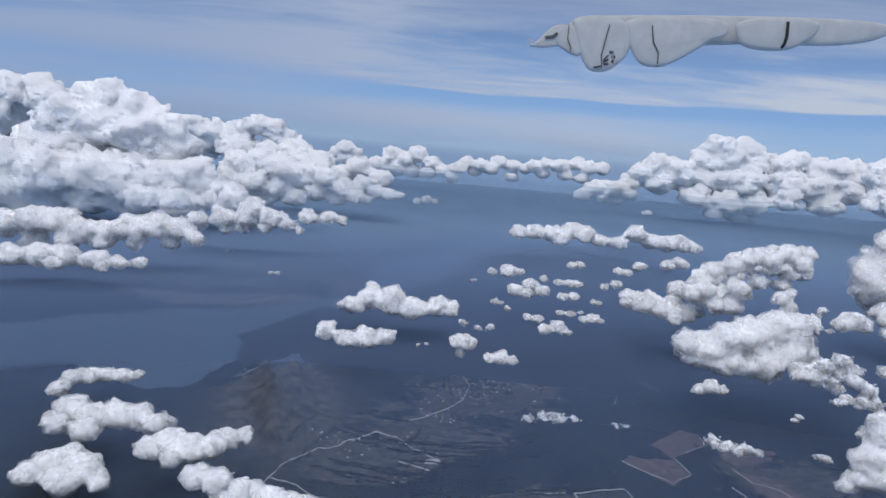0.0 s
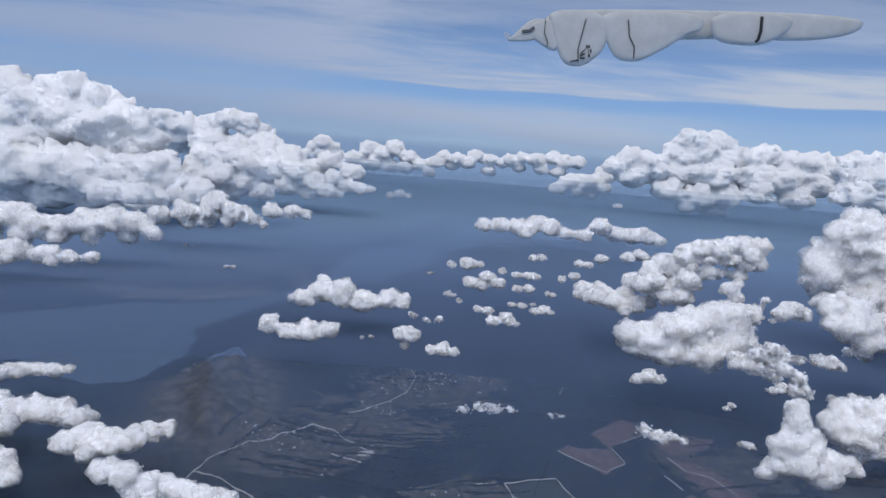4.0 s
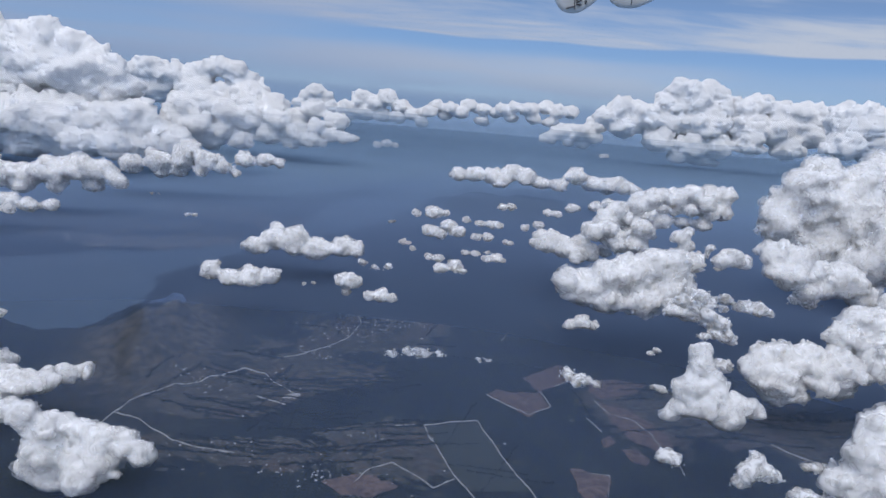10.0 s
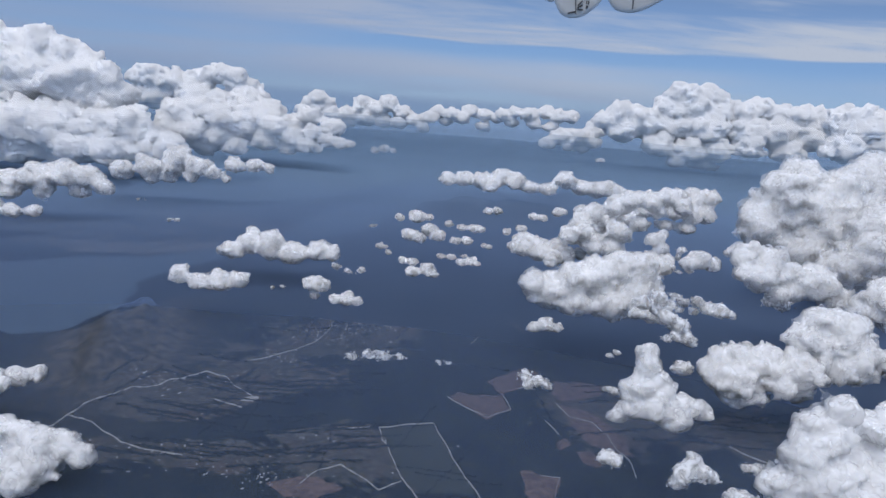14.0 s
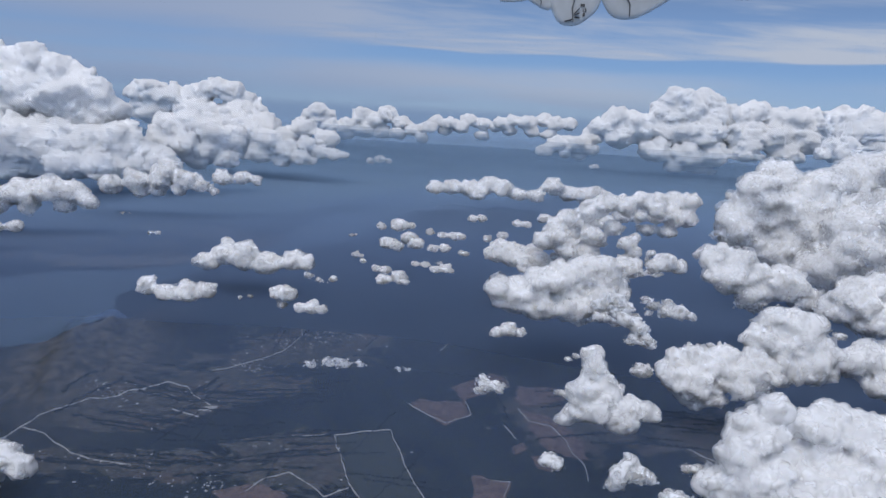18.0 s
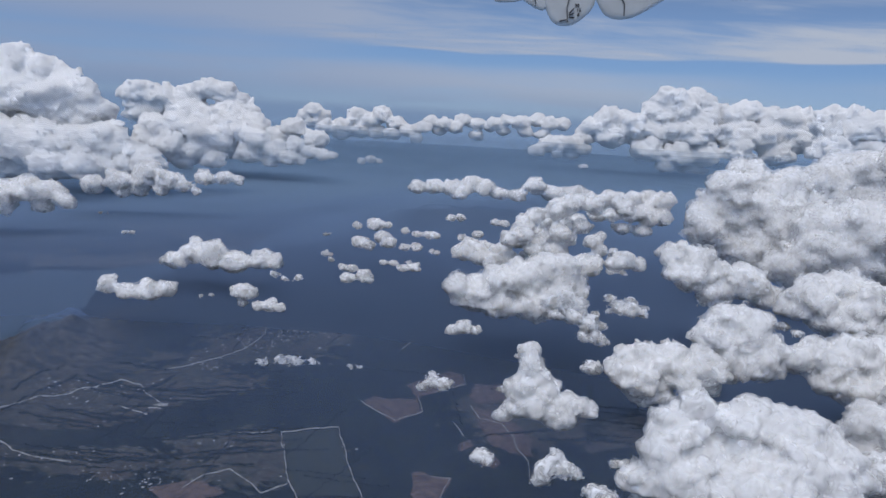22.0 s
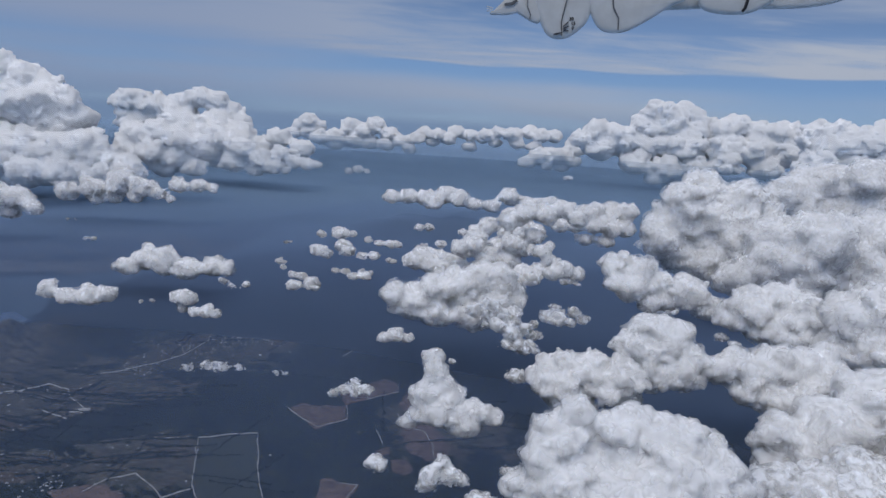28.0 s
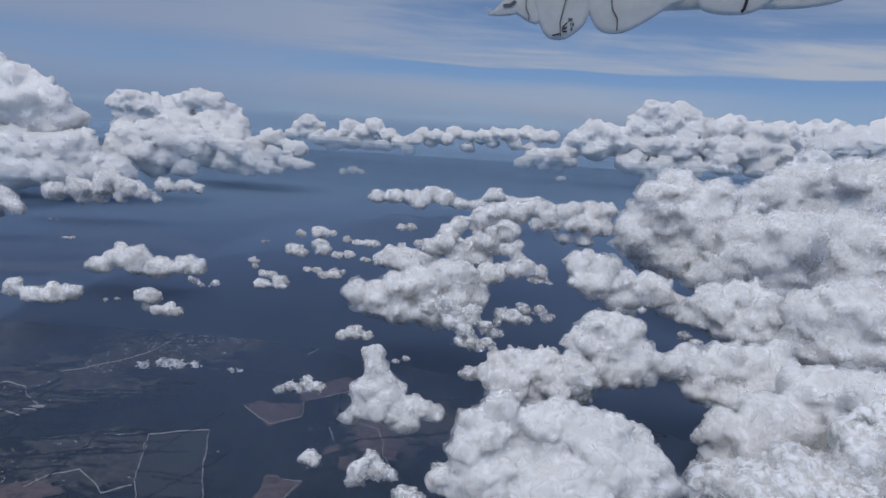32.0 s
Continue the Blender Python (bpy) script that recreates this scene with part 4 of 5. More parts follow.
cloud("long white cumulus cloud with rounded domes", 12.7, 1.0, [
    (232.9, 330.7, 32.2, 7.6), (241.3, 327.5, 31.1, 11.5), (252, 327.9, 39, 9.2), (264.5, 329.5, 33.5, 10.6), (273.4, 326.6, 38.2, 11.3), (251.2, 327.8, 23.8, 7.4), (235.3, 330.1, 39.9, 6), (242.1, 327.7, 43.5, 5.4), (258.5, 329.9, 44, 6.2), (244.2, 329.2, 19.1, 5.6), (275.4, 331.6, 26.9, 7.7)])
cloud("tall bulging white cumulus cloud", 29.8, 1.0, [
    (282.2, 332.3, 60.1, 9.5), (275.1, 331.7, 51, 8.8), (289.5, 332.3, 51.9, 12.2), (294.5, 328.8, 58.7, 9.6), (295.6, 332.1, 42.2, 12.4), (300.8, 328.5, 47.7, 9.1), (284.4, 330.8, 37.4, 11.5), (301.7, 328.5, 36.6, 8.5)])
cloud("great bright white cumulus cloud close below the aircraft", 13.1, 1.0, [
    (219.9, 214.5, 53.9, 8.8), (223.5, 212.8, 62.6, 4.9), (215.4, 213, 45.6, 7.7), (230.6, 219.6, 46.4, 10), (238.2, 213.2, 57.6, 6.6), (245.2, 216, 59.7, 5.5), (251.4, 216.2, 54.2, 8), (243.5, 217.7, 45.1, 12.1), (259.3, 214.8, 54.3, 8), (266.7, 215.8, 50.4, 8.2), (272.2, 211.8, 45.8, 7.3), (256, 209.8, 44.8, 11.9), (278.1, 213.1, 40.5, 6.3), (222.2, 210.9, 38.3, 11.7), (238.7, 209.3, 35.2, 13.8), (268.5, 211.1, 37, 10.3), (211.1, 215.4, 35.2, 6.7), (255, 210.5, 31.6, 14.2), (222.6, 220.5, 20.9, 12.5)])
cloud("chain of white cumulus domes beyond the forest", 42.7, 1.0, [
    (219.9, 561.5, 77.9, 8.1), (209.8, 560.4, 69.1, 8.5), (236.5, 562, 82.8, 9.6), (247.3, 557.9, 89.7, 8.7), (205.2, 563.4, 57.2, 8.1), (220.5, 563.2, 53.9, 9.6), (236.7, 562.4, 48.5, 10.7), (240.5, 559.8, 63.1, 9.7), (278.1, 562.9, 94.3, 8.4), (265.1, 562.4, 88.8, 9.8), (289.6, 561.4, 87.3, 8.5), (256.7, 563.2, 70.7, 7.8)])
cloud("small upright white cumulus turret", 48.9, 1.0, [
    (257.7, 520.9, 66.2, 6.5), (262, 519.3, 59.7, 5.5), (255.2, 520.3, 52.5, 5.5), (262.3, 518.6, 70.4, 4.6)])
cloud("shelf of white cumulus heads in a row", 37.5, 1.0, [
    (114.8, 1016.5, 52.2, 11.3), (138.6, 1022.9, 54.8, 13), (162.9, 1023.9, 54.6, 13.8), (191.9, 1026.9, 59.5, 14.7), (214, 1025.1, 56.2, 14.7), (236.4, 1020.5, 48.4, 11.4), (260.3, 1015.3, 48.8, 11.3), (283.9, 1019.8, 62.9, 14.6), (308.2, 1026.3, 54.1, 14.8), (331, 1024.7, 52.5, 16.5), (352.2, 1019.8, 52.7, 14.8), (368.8, 1019.5, 49, 11.5), (178.1, 1016.6, 46.6, 12.1)])
cloud("row of white cumulus heads joining a larger cloud", 41.5, 1.0, [
    (325.7, 716.8, 76.8, 9.9), (339.4, 716.2, 82.4, 8.8), (358.7, 724.4, 81.6, 11.3), (372.6, 721.6, 80.5, 11.3), (338.1, 716, 66.2, 11.1), (356.2, 719, 64.7, 11.8), (321, 716, 63.9, 8.7), (304.1, 717.5, 62.6, 8.7), (371.8, 722.6, 63.5, 11.3), (332.2, 721.3, 49.3, 8.9), (352.4, 719.8, 48, 8.9)])
cloud("white cumulus cloud in a broken field", 36, 1.0, [
    (246.9, 637.9, 63, 9.2), (259.8, 641.4, 67, 9.3), (240.6, 644.2, 52.3, 9.3), (258.5, 639.3, 49, 10.3), (219.7, 635.6, 47.1, 10.2), (233, 635.9, 41.7, 9.2), (272.3, 637, 64.8, 7.2)])
cloud("white cumulus cloud in a broken field", 38.7, 1.0, [
    (163.5, 544, 48.5, 8.8), (175.5, 540.4, 46.4, 9.6), (167.5, 542.1, 54.5, 6.1), (185.7, 537.7, 44, 7), (197.6, 538.1, 61.5, 7.8), (208.3, 541.5, 65.2, 7.8), (218.1, 542.8, 52.3, 7)])
cloud("white cumulus cloud in a broken field", 52.2, 1.0, [
    (231.5, 448.9, 56.6, 6.6), (238.2, 446.5, 60.5, 8), (244.2, 451.9, 62.8, 5.2), (234.6, 448.9, 63.5, 5.1)])
cloud("ragged white cloud scrap", 51.1, 1.5, [
    (236.7, 360.9, 56.5, 3.9), (242.3, 358.4, 55.7, 4.8), (248.8, 360.7, 53.7, 3.6)])
cloud("ragged white cloud scrap", 42.9, 1.5, [
    (209.8, 341.4, 55.6, 4), (217.1, 340.9, 51.8, 4), (220.3, 339.5, 45.1, 3.7), (214.8, 340.8, 45.3, 3.4)])
cloud("ragged white cloud scrap", 51.9, 1.5, [
    (259.5, 468.8, 68.2, 3.5), (258.1, 469.5, 63, 2.7), (266.7, 469.8, 53.8, 3.1)])
cloud("tall grey-shaded cumulus congestus cloud", 36.7, 1.0, [
    (403, 605.7, 114.8, 15.3), (385.3, 594.4, 102.6, 16), (376, 606.1, 88.7, 16.2), (419, 606.7, 98.8, 22.8), (401.2, 611.5, 77.3, 24.8), (429.5, 596.4, 81.3, 26.7), (437.4, 595.7, 110.7, 14.4), (367.8, 595.6, 70, 16.9), (457.2, 607.2, 89, 22.2), (391, 609.9, 54.5, 21.7), (419.5, 605.5, 52.1, 28.1)])
cloud("tall grey-shaded cumulus congestus cloud", 47.7, 1.0, [
    (571.3, 849.6, 90.1, 22.2), (591.4, 845.2, 102, 22.3), (627.5, 858.6, 110.1, 26), (661.5, 860.3, 119.1, 28), (682.4, 837.9, 122, 29.3), (714.3, 841, 123.9, 31.4), (620.5, 862, 74.9, 36.7), (670.4, 865.1, 77.8, 44), (708, 841.8, 83.1, 43.9), (748.9, 840, 96.1, 44.8), (790.7, 846.6, 77.7, 49.4)])
cloud("broad cumulus cloud with a shaded flank", 22.4, 1.0, [
    (451.9, 561.2, 67, 29.8), (475.4, 548.6, 81.9, 27.7), (519.8, 570.5, 76.9, 31.6), (547, 561.2, 75.5, 34), (434.3, 566.5, 43.8, 23.9), (465, 552.9, 44, 25.9), (507.6, 573.4, 44.8, 29.5), (586.2, 569.6, 67.3, 38.9), (534.2, 555.3, 48.1, 29.4)])
cloud("billowing white cumulus cloud", 38.9, 1.0, [
    (295.7, 454.4, 69.6, 9.8), (309.5, 452.3, 67.9, 11.4), (321.8, 453.6, 60.1, 10.7), (304.1, 445.2, 57, 10.5), (293.3, 447, 59.6, 6.7), (330.8, 452.4, 49.6, 10), (343.4, 447.4, 55.4, 13.1), (356.6, 450.2, 46.1, 11.7), (318.7, 447.4, 46.2, 7.6)])
cloud("soft rounded cumulus cloud", 29.7, 1.0, [
    (364.6, 425, 47.5, 10.5), (372.9, 420, 54.7, 12.7), (390.3, 425, 58.2, 15.3), (401.2, 414.1, 56.2, 13.6), (381.8, 419.7, 39.3, 12.9), (394.2, 413.3, 41.9, 15.1), (419.7, 426.6, 43.4, 17.4)])
cloud("soft rounded cumulus cloud", 21.4, 1.0, [
    (424, 399, 54.8, 18.8), (435.3, 392.4, 63.9, 17.3), (451.6, 391.7, 61.8, 19.1), (417.7, 400.7, 36.7, 17.4), (432.3, 391.1, 37.3, 20.4), (453.7, 393, 34.7, 21.7), (478.2, 398.5, 48.2, 24)])
cloud("soft rounded cumulus cloud", 22.4, 1.0, [
    (316.7, 330, 43.5, 7.7), (326.2, 330.6, 46.8, 7.7), (336.9, 331.3, 41.5, 10.9), (347.6, 328.3, 46.1, 13.3), (362.4, 331.8, 41.5, 15.6), (345.7, 325.6, 31.1, 12.8), (335.6, 328.1, 31, 8.5), (377.4, 334.3, 34.2, 14.7)])
cloud("small cumulus cloud between larger ones", 30, 1.4, [
    (311.5, 348.4, 43, 4.6), (317.9, 348.5, 38.9, 5.6), (323, 348.7, 33, 5)])
cloud("great pale cumulus cloud", 3.7, 1.0, [
    (364.9, 284.7, 45.5, 15.1), (376.4, 276.4, 48.3, 16.8), (348.5, 279, 37.9, 12.5), (370.1, 284.3, 26.8, 17.2), (339.1, 280.9, 26.4, 12), (358.7, 287.9, 16.6, 16.1), (394.8, 291.1, 22.6, 21.2), (328.7, 285.6, 28.7, 8.2), (333.7, 287.2, 15.3, 11.1)])
cloud("great pale cumulus cloud", 9.7, 1.45, [
    (329.1, 248.5, 19.9, 13.5), (342.8, 243, 23.8, 15.1), (363.9, 248.9, 21.9, 17.4), (377.8, 247.6, 37.3, 18.5), (314.8, 250.8, 20.1, 8.4)])
cloud("small white fair-weather cumulus cloud over dark forest", 62.1, 1.0, [
    (250, 427.8, 66.9, 5.9), (256.7, 428.2, 69.5, 6.8), (265.6, 431.8, 65.9, 5.7)])
cloud("ragged white cloud scrap", 52.7, 1.6, [
    (198.7, 349, 59.7, 4.2), (207, 349.6, 63.2, 4.6), (208.4, 352, 55.2, 4.6), (213.1, 349.3, 59.4, 3.3)])
cloud("ragged white cloud scrap", 25.3, 1.5, [
    (221.9, 343.2, 28.1, 4.9), (224.1, 345.8, 42.5, 4), (220.3, 345.2, 46.9, 3.7)])
cloud("ragged white cloud scrap", 26.1, 1.7, [
    (158.8, 240.5, 28, 3.4), (160.9, 237.3, 28, 2.8)])
cloud("ragged white cloud scrap", 28, 1.8, [
    (182.4, 222.3, 38.4, 2.6), (178.9, 220.1, 34.6, 4), (185, 221.7, 34.1, 3.7), (177.4, 220.5, 30.2, 3), (189.3, 221.4, 32.4, 2.5)])
cloud("ragged white cloud scrap", 30.6, 1.8, [
    (205.1, 230.6, 32, 2.4), (209.4, 230.3, 32, 2.6), (212.8, 231.4, 32, 1.7)])
cloud("ragged white cloud scrap", 28, 1.8, [
    (194.6, 213.3, 30, 3.6), (198.4, 210.1, 30, 3.2)])
cloud("thin ragged cloud wisp beside cleared land", 26.7, 2, [
    (227.2, 243.3, 28, 2.3), (224.6, 246.2, 28, 1.4)])
cloud("white cumulus cloud curling above the lake shore", 20.8, 1.0, [
    (-171.8, 328.5, 24, 5.5), (-173.3, 343.9, 24, 5.1), (-167.5, 349.1, 24, 5.7), (-161.1, 354.7, 24, 5.5), (-151.3, 353.5, 24, 4.8), (-146.7, 356.6, 24, 3.2)])
cloud("white cumulus cloud with rounded domes over the shore", 19.7, 1.0, [
    (-151.2, 287.8, 24, 6), (-152.8, 303.7, 24, 7.4), (-140.9, 298, 24, 7.7), (-132.6, 301.2, 24, 7.5), (-123.7, 300.5, 24, 7.6), (-113.4, 296, 24, 6.4), (-137, 282.7, 24, 5.8)])
cloud("white cumulus cloud with rounded domes over the shore", 20.1, 1.0, [
    (-105.9, 269.8, 24, 5.4), (-100.6, 278.3, 24, 7), (-89.7, 273, 24, 6.9), (-83.5, 276, 24, 5.9), (-79.9, 286.7, 24, 5.1), (-74.1, 291.5, 24, 4.1), (-94.8, 262.9, 24, 4.3)])
cloud("white cumulus cloud low over the forest", 14, 1.0, [
    (-142.7, 252.5, 18, 5.5), (-141, 262.6, 18, 6.6), (-136.6, 268.7, 18, 6.2), (-125.8, 260.4, 18, 7), (-129.1, 250.2, 18, 7.3), (-116.7, 252.4, 18, 4.3)])
cloud("white cumulus cloud low over the forest", 1.9, 1.0, [
    (-76.3, 236, 31.2, 5.1), (-67.3, 232.6, 31.9, 5.4), (-61.4, 233.8, 26.5, 5.9), (-57.1, 237, 27.4, 4.1), (-49.4, 237.1, 24.6, 4.5), (-41.6, 234.9, 23, 5.8), (-35, 236.4, 21.6, 5.8), (-29.2, 235.6, 18.1, 4.4), (-62.1, 234.7, 17.5, 7.8), (-52.7, 237.6, 15.6, 7.3), (-40.9, 232.9, 15.5, 6.2), (-60.8, 237.6, 6.3, 8), (-47.3, 231.9, 10.4, 6.8), (-67.3, 236.9, 9.6, 5.2)])
cloud("bank of low white cumulus with a flat base", 19.1, 1.0, [
    (-382, 644.3, 27, 13.1), (-362.9, 655.9, 27, 14.3), (-343.2, 667.9, 27, 13.2), (-314.6, 658.2, 27, 11.6), (-290.7, 657.2, 27, 9.2), (-272.3, 660.5, 27, 6.8), (-333.7, 625.7, 27, 7.9), (-290.2, 622.9, 27, 5.5)])
cloud("bank of low white cumulus with a flat base", 9.5, 1.0, [
    (-473.8, 793.3, 37.1, 19), (-443.3, 789, 43.1, 18.6), (-414.5, 793.1, 43.9, 18.4), (-387.4, 789.3, 35.2, 16.7), (-365, 794.6, 35.3, 16.6), (-335.4, 783.7, 43.2, 16.2), (-310.3, 790.1, 47.8, 17.5), (-284.1, 795.4, 46.3, 14.7), (-295.8, 794.6, 32.8, 10.8), (-330, 786.6, 29, 12.2), (-265.3, 787.7, 36.1, 9.2), (-447.2, 796.4, 20, 15.9), (-405.2, 788, 21.3, 12.7), (-366.7, 785.7, 23.5, 9.6)])
cloud("bank of low white cumulus with a flat base", 13.6, 1.0, [
    (-335.2, 1003.6, 32.4, 16.7), (-298.3, 998.4, 39.1, 18.1), (-264.6, 1004.2, 43.8, 18.1), (-231.9, 999.6, 44.5, 16.2), (-256.3, 1000, 58.3, 16.3), (-293.8, 999.2, 23.5, 9.9), (-207.5, 997.6, 38.8, 11.3), (-182, 1005.1, 50.6, 12.9), (-153.8, 1001.9, 52.4, 11.2), (-134.8, 1002.3, 50.8, 8), (-271.8, 1004.5, 27.2, 11.5), (-238.5, 997.6, 30.7, 9.7), (-192.3, 1002.7, 31.6, 6.5)])
cloud("low grey-white cloud bank below a towering cumulus", 22.0, 1.0, [
    (-554.0, 1121.0, 43.0, 22.3), (-515.8, 1136.8, 38.4, 20.2), (-465.0, 1130.0, 46.4, 23.7), (-418.4, 1141.3, 46.1, 21.6), (-360.1, 1125.5, 56.9, 22.8), (-311.3, 1121.0, 56.0, 18.7), (-273.3, 1136.8, 65.2, 16.9), (-232.3, 1130.0, 67.1, 12.9)])
cloud("distant bank of cumulus heads", 28.0, 1.0, [
    (-398.1, 1736.0, 110.0, 48.1), (-358.6, 1760.5, 133.1, 39.9), (-302.0, 1750.0, 108.7, 39.4), (-250.7, 1767.5, 82.1, 35.4), (-200.6, 1743.0, 109.3, 27.8), (-145.0, 1736.0, 84.9, 27.5), (-99.4, 1760.5, 63.8, 13.9), (-293.9, 1750.0, 65.6, 35.2), (-188.6, 1767.5, 58.9, 22.5), (-359.0, 1743.0, 60.5, 48.1)])
cloud("distant row of cumulus heads on the horizon", 20.0, 1.0, [
    (-69.8, 3422.4, 74.6, 32.3), (7.4, 3470.7, 90.6, 35.5), (86.2, 3450.0, 113.2, 35.3), (-29.4, 3484.5, 36.9, 27.4), (50.5, 3436.2, 58.0, 32.4)])
cloud("towering white cumulus with a shining crown", 80.7, 1.0, [
    (-629.2, 1302.3, 201.9, 34.1), (-588.8, 1290.2, 209.2, 29), (-554.3, 1291.9, 197.5, 28.8), (-650.4, 1276, 173.7, 36), (-521.3, 1298, 180.8, 30.8), (-686.1, 1278.7, 156.2, 34.2), (-608.1, 1291.9, 153.4, 56.1), (-534.3, 1271.9, 144, 47.7), (-483, 1278, 163.2, 27.9), (-669.6, 1296.2, 113.5, 57.4), (-466.2, 1289.7, 130.3, 30.2), (-504, 1298.4, 112.3, 48.2), (-723, 1301.5, 119.3, 39.8)])
cloud("grey-shaded body of a towering cumulus", 0, 1.0, [
    (-749.5, 1278.6, 76.8, 60.7), (-661.5, 1226.7, 65.3, 54.9), (-619.3, 1257.5, 68.2, 57.4), (-554.1, 1254.5, 68.8, 58.3), (-491.4, 1257.6, 64, 51.1), (-435.8, 1251.8, 78.7, 41.7), (-753.8, 1253.3, 27.6, 57.7), (-404.2, 1263.7, 51.3, 37.7), (-682, 1247.8, 19.1, 44.9), (-605.6, 1251.5, 25.3, 43.9), (-529.5, 1257.4, 26.3, 38.8), (-442.9, 1235.4, 34.8, 35.2), (-359.6, 1248, 45.9, 28.7)])
cloud("white cumulus heads in front of a towering cloud", 31.3, 1.0, [
    (-368, 1319.6, 108.3, 25.9), (-332.8, 1321.4, 116.4, 23.6), (-295.2, 1318.3, 104.1, 23.4), (-382.6, 1321.1, 81.3, 30.3), (-341.1, 1320.8, 79.6, 32.2), (-301.5, 1330.5, 72.2, 30.1), (-261.2, 1331.8, 94.3, 25.6), (-323.2, 1339.1, 49, 28.2), (-268.9, 1329.7, 54, 23.5)])
cloud("distant bank of cumulus heads", 17.3, 1.0, [
    (-307.2, 1660.3, 98.5, 26.6), (-265, 1647, 82.9, 28.9), (-284.1, 1657.1, 48.6, 29.1), (-225.4, 1651.4, 60.2, 26.2), (-181.3, 1652.6, 76.7, 20.9), (-191.2, 1644.6, 46.5, 23.5), (-148.2, 1659.1, 59.8, 21), (-114.9, 1654.2, 54.9, 15.7), (-93.7, 1646.3, 57.1, 10.4), (-236.6, 1650.7, 33.3, 18.4), (-340.6, 1661.8, 108.6, 24), (-164.9, 1645.3, 39.6, 10.4)])
cloud("distant towering cloud with a domed peak", 75.3, 1.0, [
    (-669.1, 2591.7, 212.2, 42.1), (-723.6, 2610.2, 192.5, 42.6), (-605.4, 2580.7, 197.1, 41.7), (-774, 2612.6, 172.3, 51.4), (-832.2, 2604.1, 173.2, 55.9), (-559.9, 2609.7, 169.8, 42), (-892.9, 2602.9, 182.1, 56.3), (-890.8, 2634.1, 118.6, 78.7), (-734.4, 2588.9, 120.8, 71.9), (-617.2, 2604.7, 124.7, 63.1), (-521.9, 2583.1, 132.4, 37.3), (-923.2, 2602.5, 185.6, 47.8)])
cloud("pale flat-topped cloud behind the towering cumulus", 17.7, 1.0, [
    (-1483.2, 2493.7, 239, 77.6), (-1418.9, 2532.7, 257.4, 68.5), (-1514, 2546.9, 143.8, 107.2), (-1339, 2475.7, 230.6, 66.4), (-1570.7, 2450.8, 190.7, 105.3), (-1605.5, 2446.5, 93.7, 138.1)])
cloud("distant cumulus peak on the horizon", 49.4, 1.0, [
    (-577.3, 4283.2, 166.9, 54.4), (-625.9, 4309.3, 136.5, 41.1), (-517.9, 4301.8, 145.4, 40.9), (-565.4, 4302.1, 101.4, 61.4), (-664.6, 4298.3, 83.2, 47.9)])
cloud("distant row of cumulus heads on the horizon", 20.5, 1.0, [
    (-396.5, 3557.6, 87.5, 45), (-320.5, 3574.5, 93.7, 50.8), (-250.9, 3602.5, 146.8, 45.4), (-178.4, 3596.2, 124.9, 51), (-124.3, 3583.7, 157.3, 50.7), (-59.8, 3567.2, 126.5, 42.1), (-231.6, 3601.4, 78.4, 51.1), (-325.9, 3577, 48.6, 39.6), (-145.7, 3584.7, 71.8, 39.5), (-7.1, 3570, 97.5, 33.7), (-60.1, 3575.6, 59.5, 25.3)])
cloud("distant row of cumulus heads on the horizon", 57.9, 1.0, [
    (47.2, 3474.9, 103.3, 32.8), (114.8, 3476.3, 141.4, 35.6), (179.9, 3461.7, 136.1, 38.2), (274.6, 3486.2, 160, 38.5), (230.8, 3468.2, 118.7, 35.5), (339.1, 3484, 141, 38.5), (336.1, 3483.9, 86.4, 33), (157.1, 3486, 98.7, 30.2), (398.8, 3473.1, 132.6, 33), (16.5, 3474.3, 79.1, 27.3)])
cloud("distant row of cumulus heads on the horizon", 91.2, 1.0, [
    (386.8, 3009.1, 147.2, 35.8), (430.5, 2996.8, 165, 28.6), (486.2, 2986.7, 155.7, 38.1), (555.3, 3013.6, 170.6, 33.7), (609.1, 2982.4, 161.3, 35.9), (662.8, 3013.1, 160.7, 34), (509.8, 2993.5, 120.2, 31), (581.8, 2996, 112.1, 33.6), (418.7, 3012.5, 116.9, 26.3)])
cloud("distant white cumulus cluster", 33, 1.0, [
    (490.8, 2498.4, 65.4, 26), (539.6, 2507.8, 88.7, 36.3), (595.7, 2496.5, 93.8, 40.4), (613.3, 2510.9, 55.2, 26.4), (654.3, 2508, 123.8, 36.7), (647.4, 2499.5, 78.4, 28.4), (565.1, 2491.6, 58.2, 20.1)])
cloud("distant towering cumulus with a bright crown", 87.9, 1.0, [
    (686.7, 2344.7, 193.7, 38.4), (735.6, 2349.7, 183.1, 34.8), (653.6, 2341.7, 154.4, 38.2), (874.1, 2351.4, 260.3, 39.5), (914.8, 2340.2, 267.1, 33.6), (964.2, 2349.8, 271.4, 32), (1003.5, 2350.8, 256.5, 28.2), (845.8, 2358.2, 212.3, 47.3), (931.3, 2365.6, 219.4, 64), (1023.9, 2363, 214.3, 56.7), (774.1, 2345.9, 160.7, 54.4), (704.7, 2347.6, 127.4, 54), (869.4, 2375, 149.4, 67.6), (967.4, 2340.1, 149.4, 71.7)])
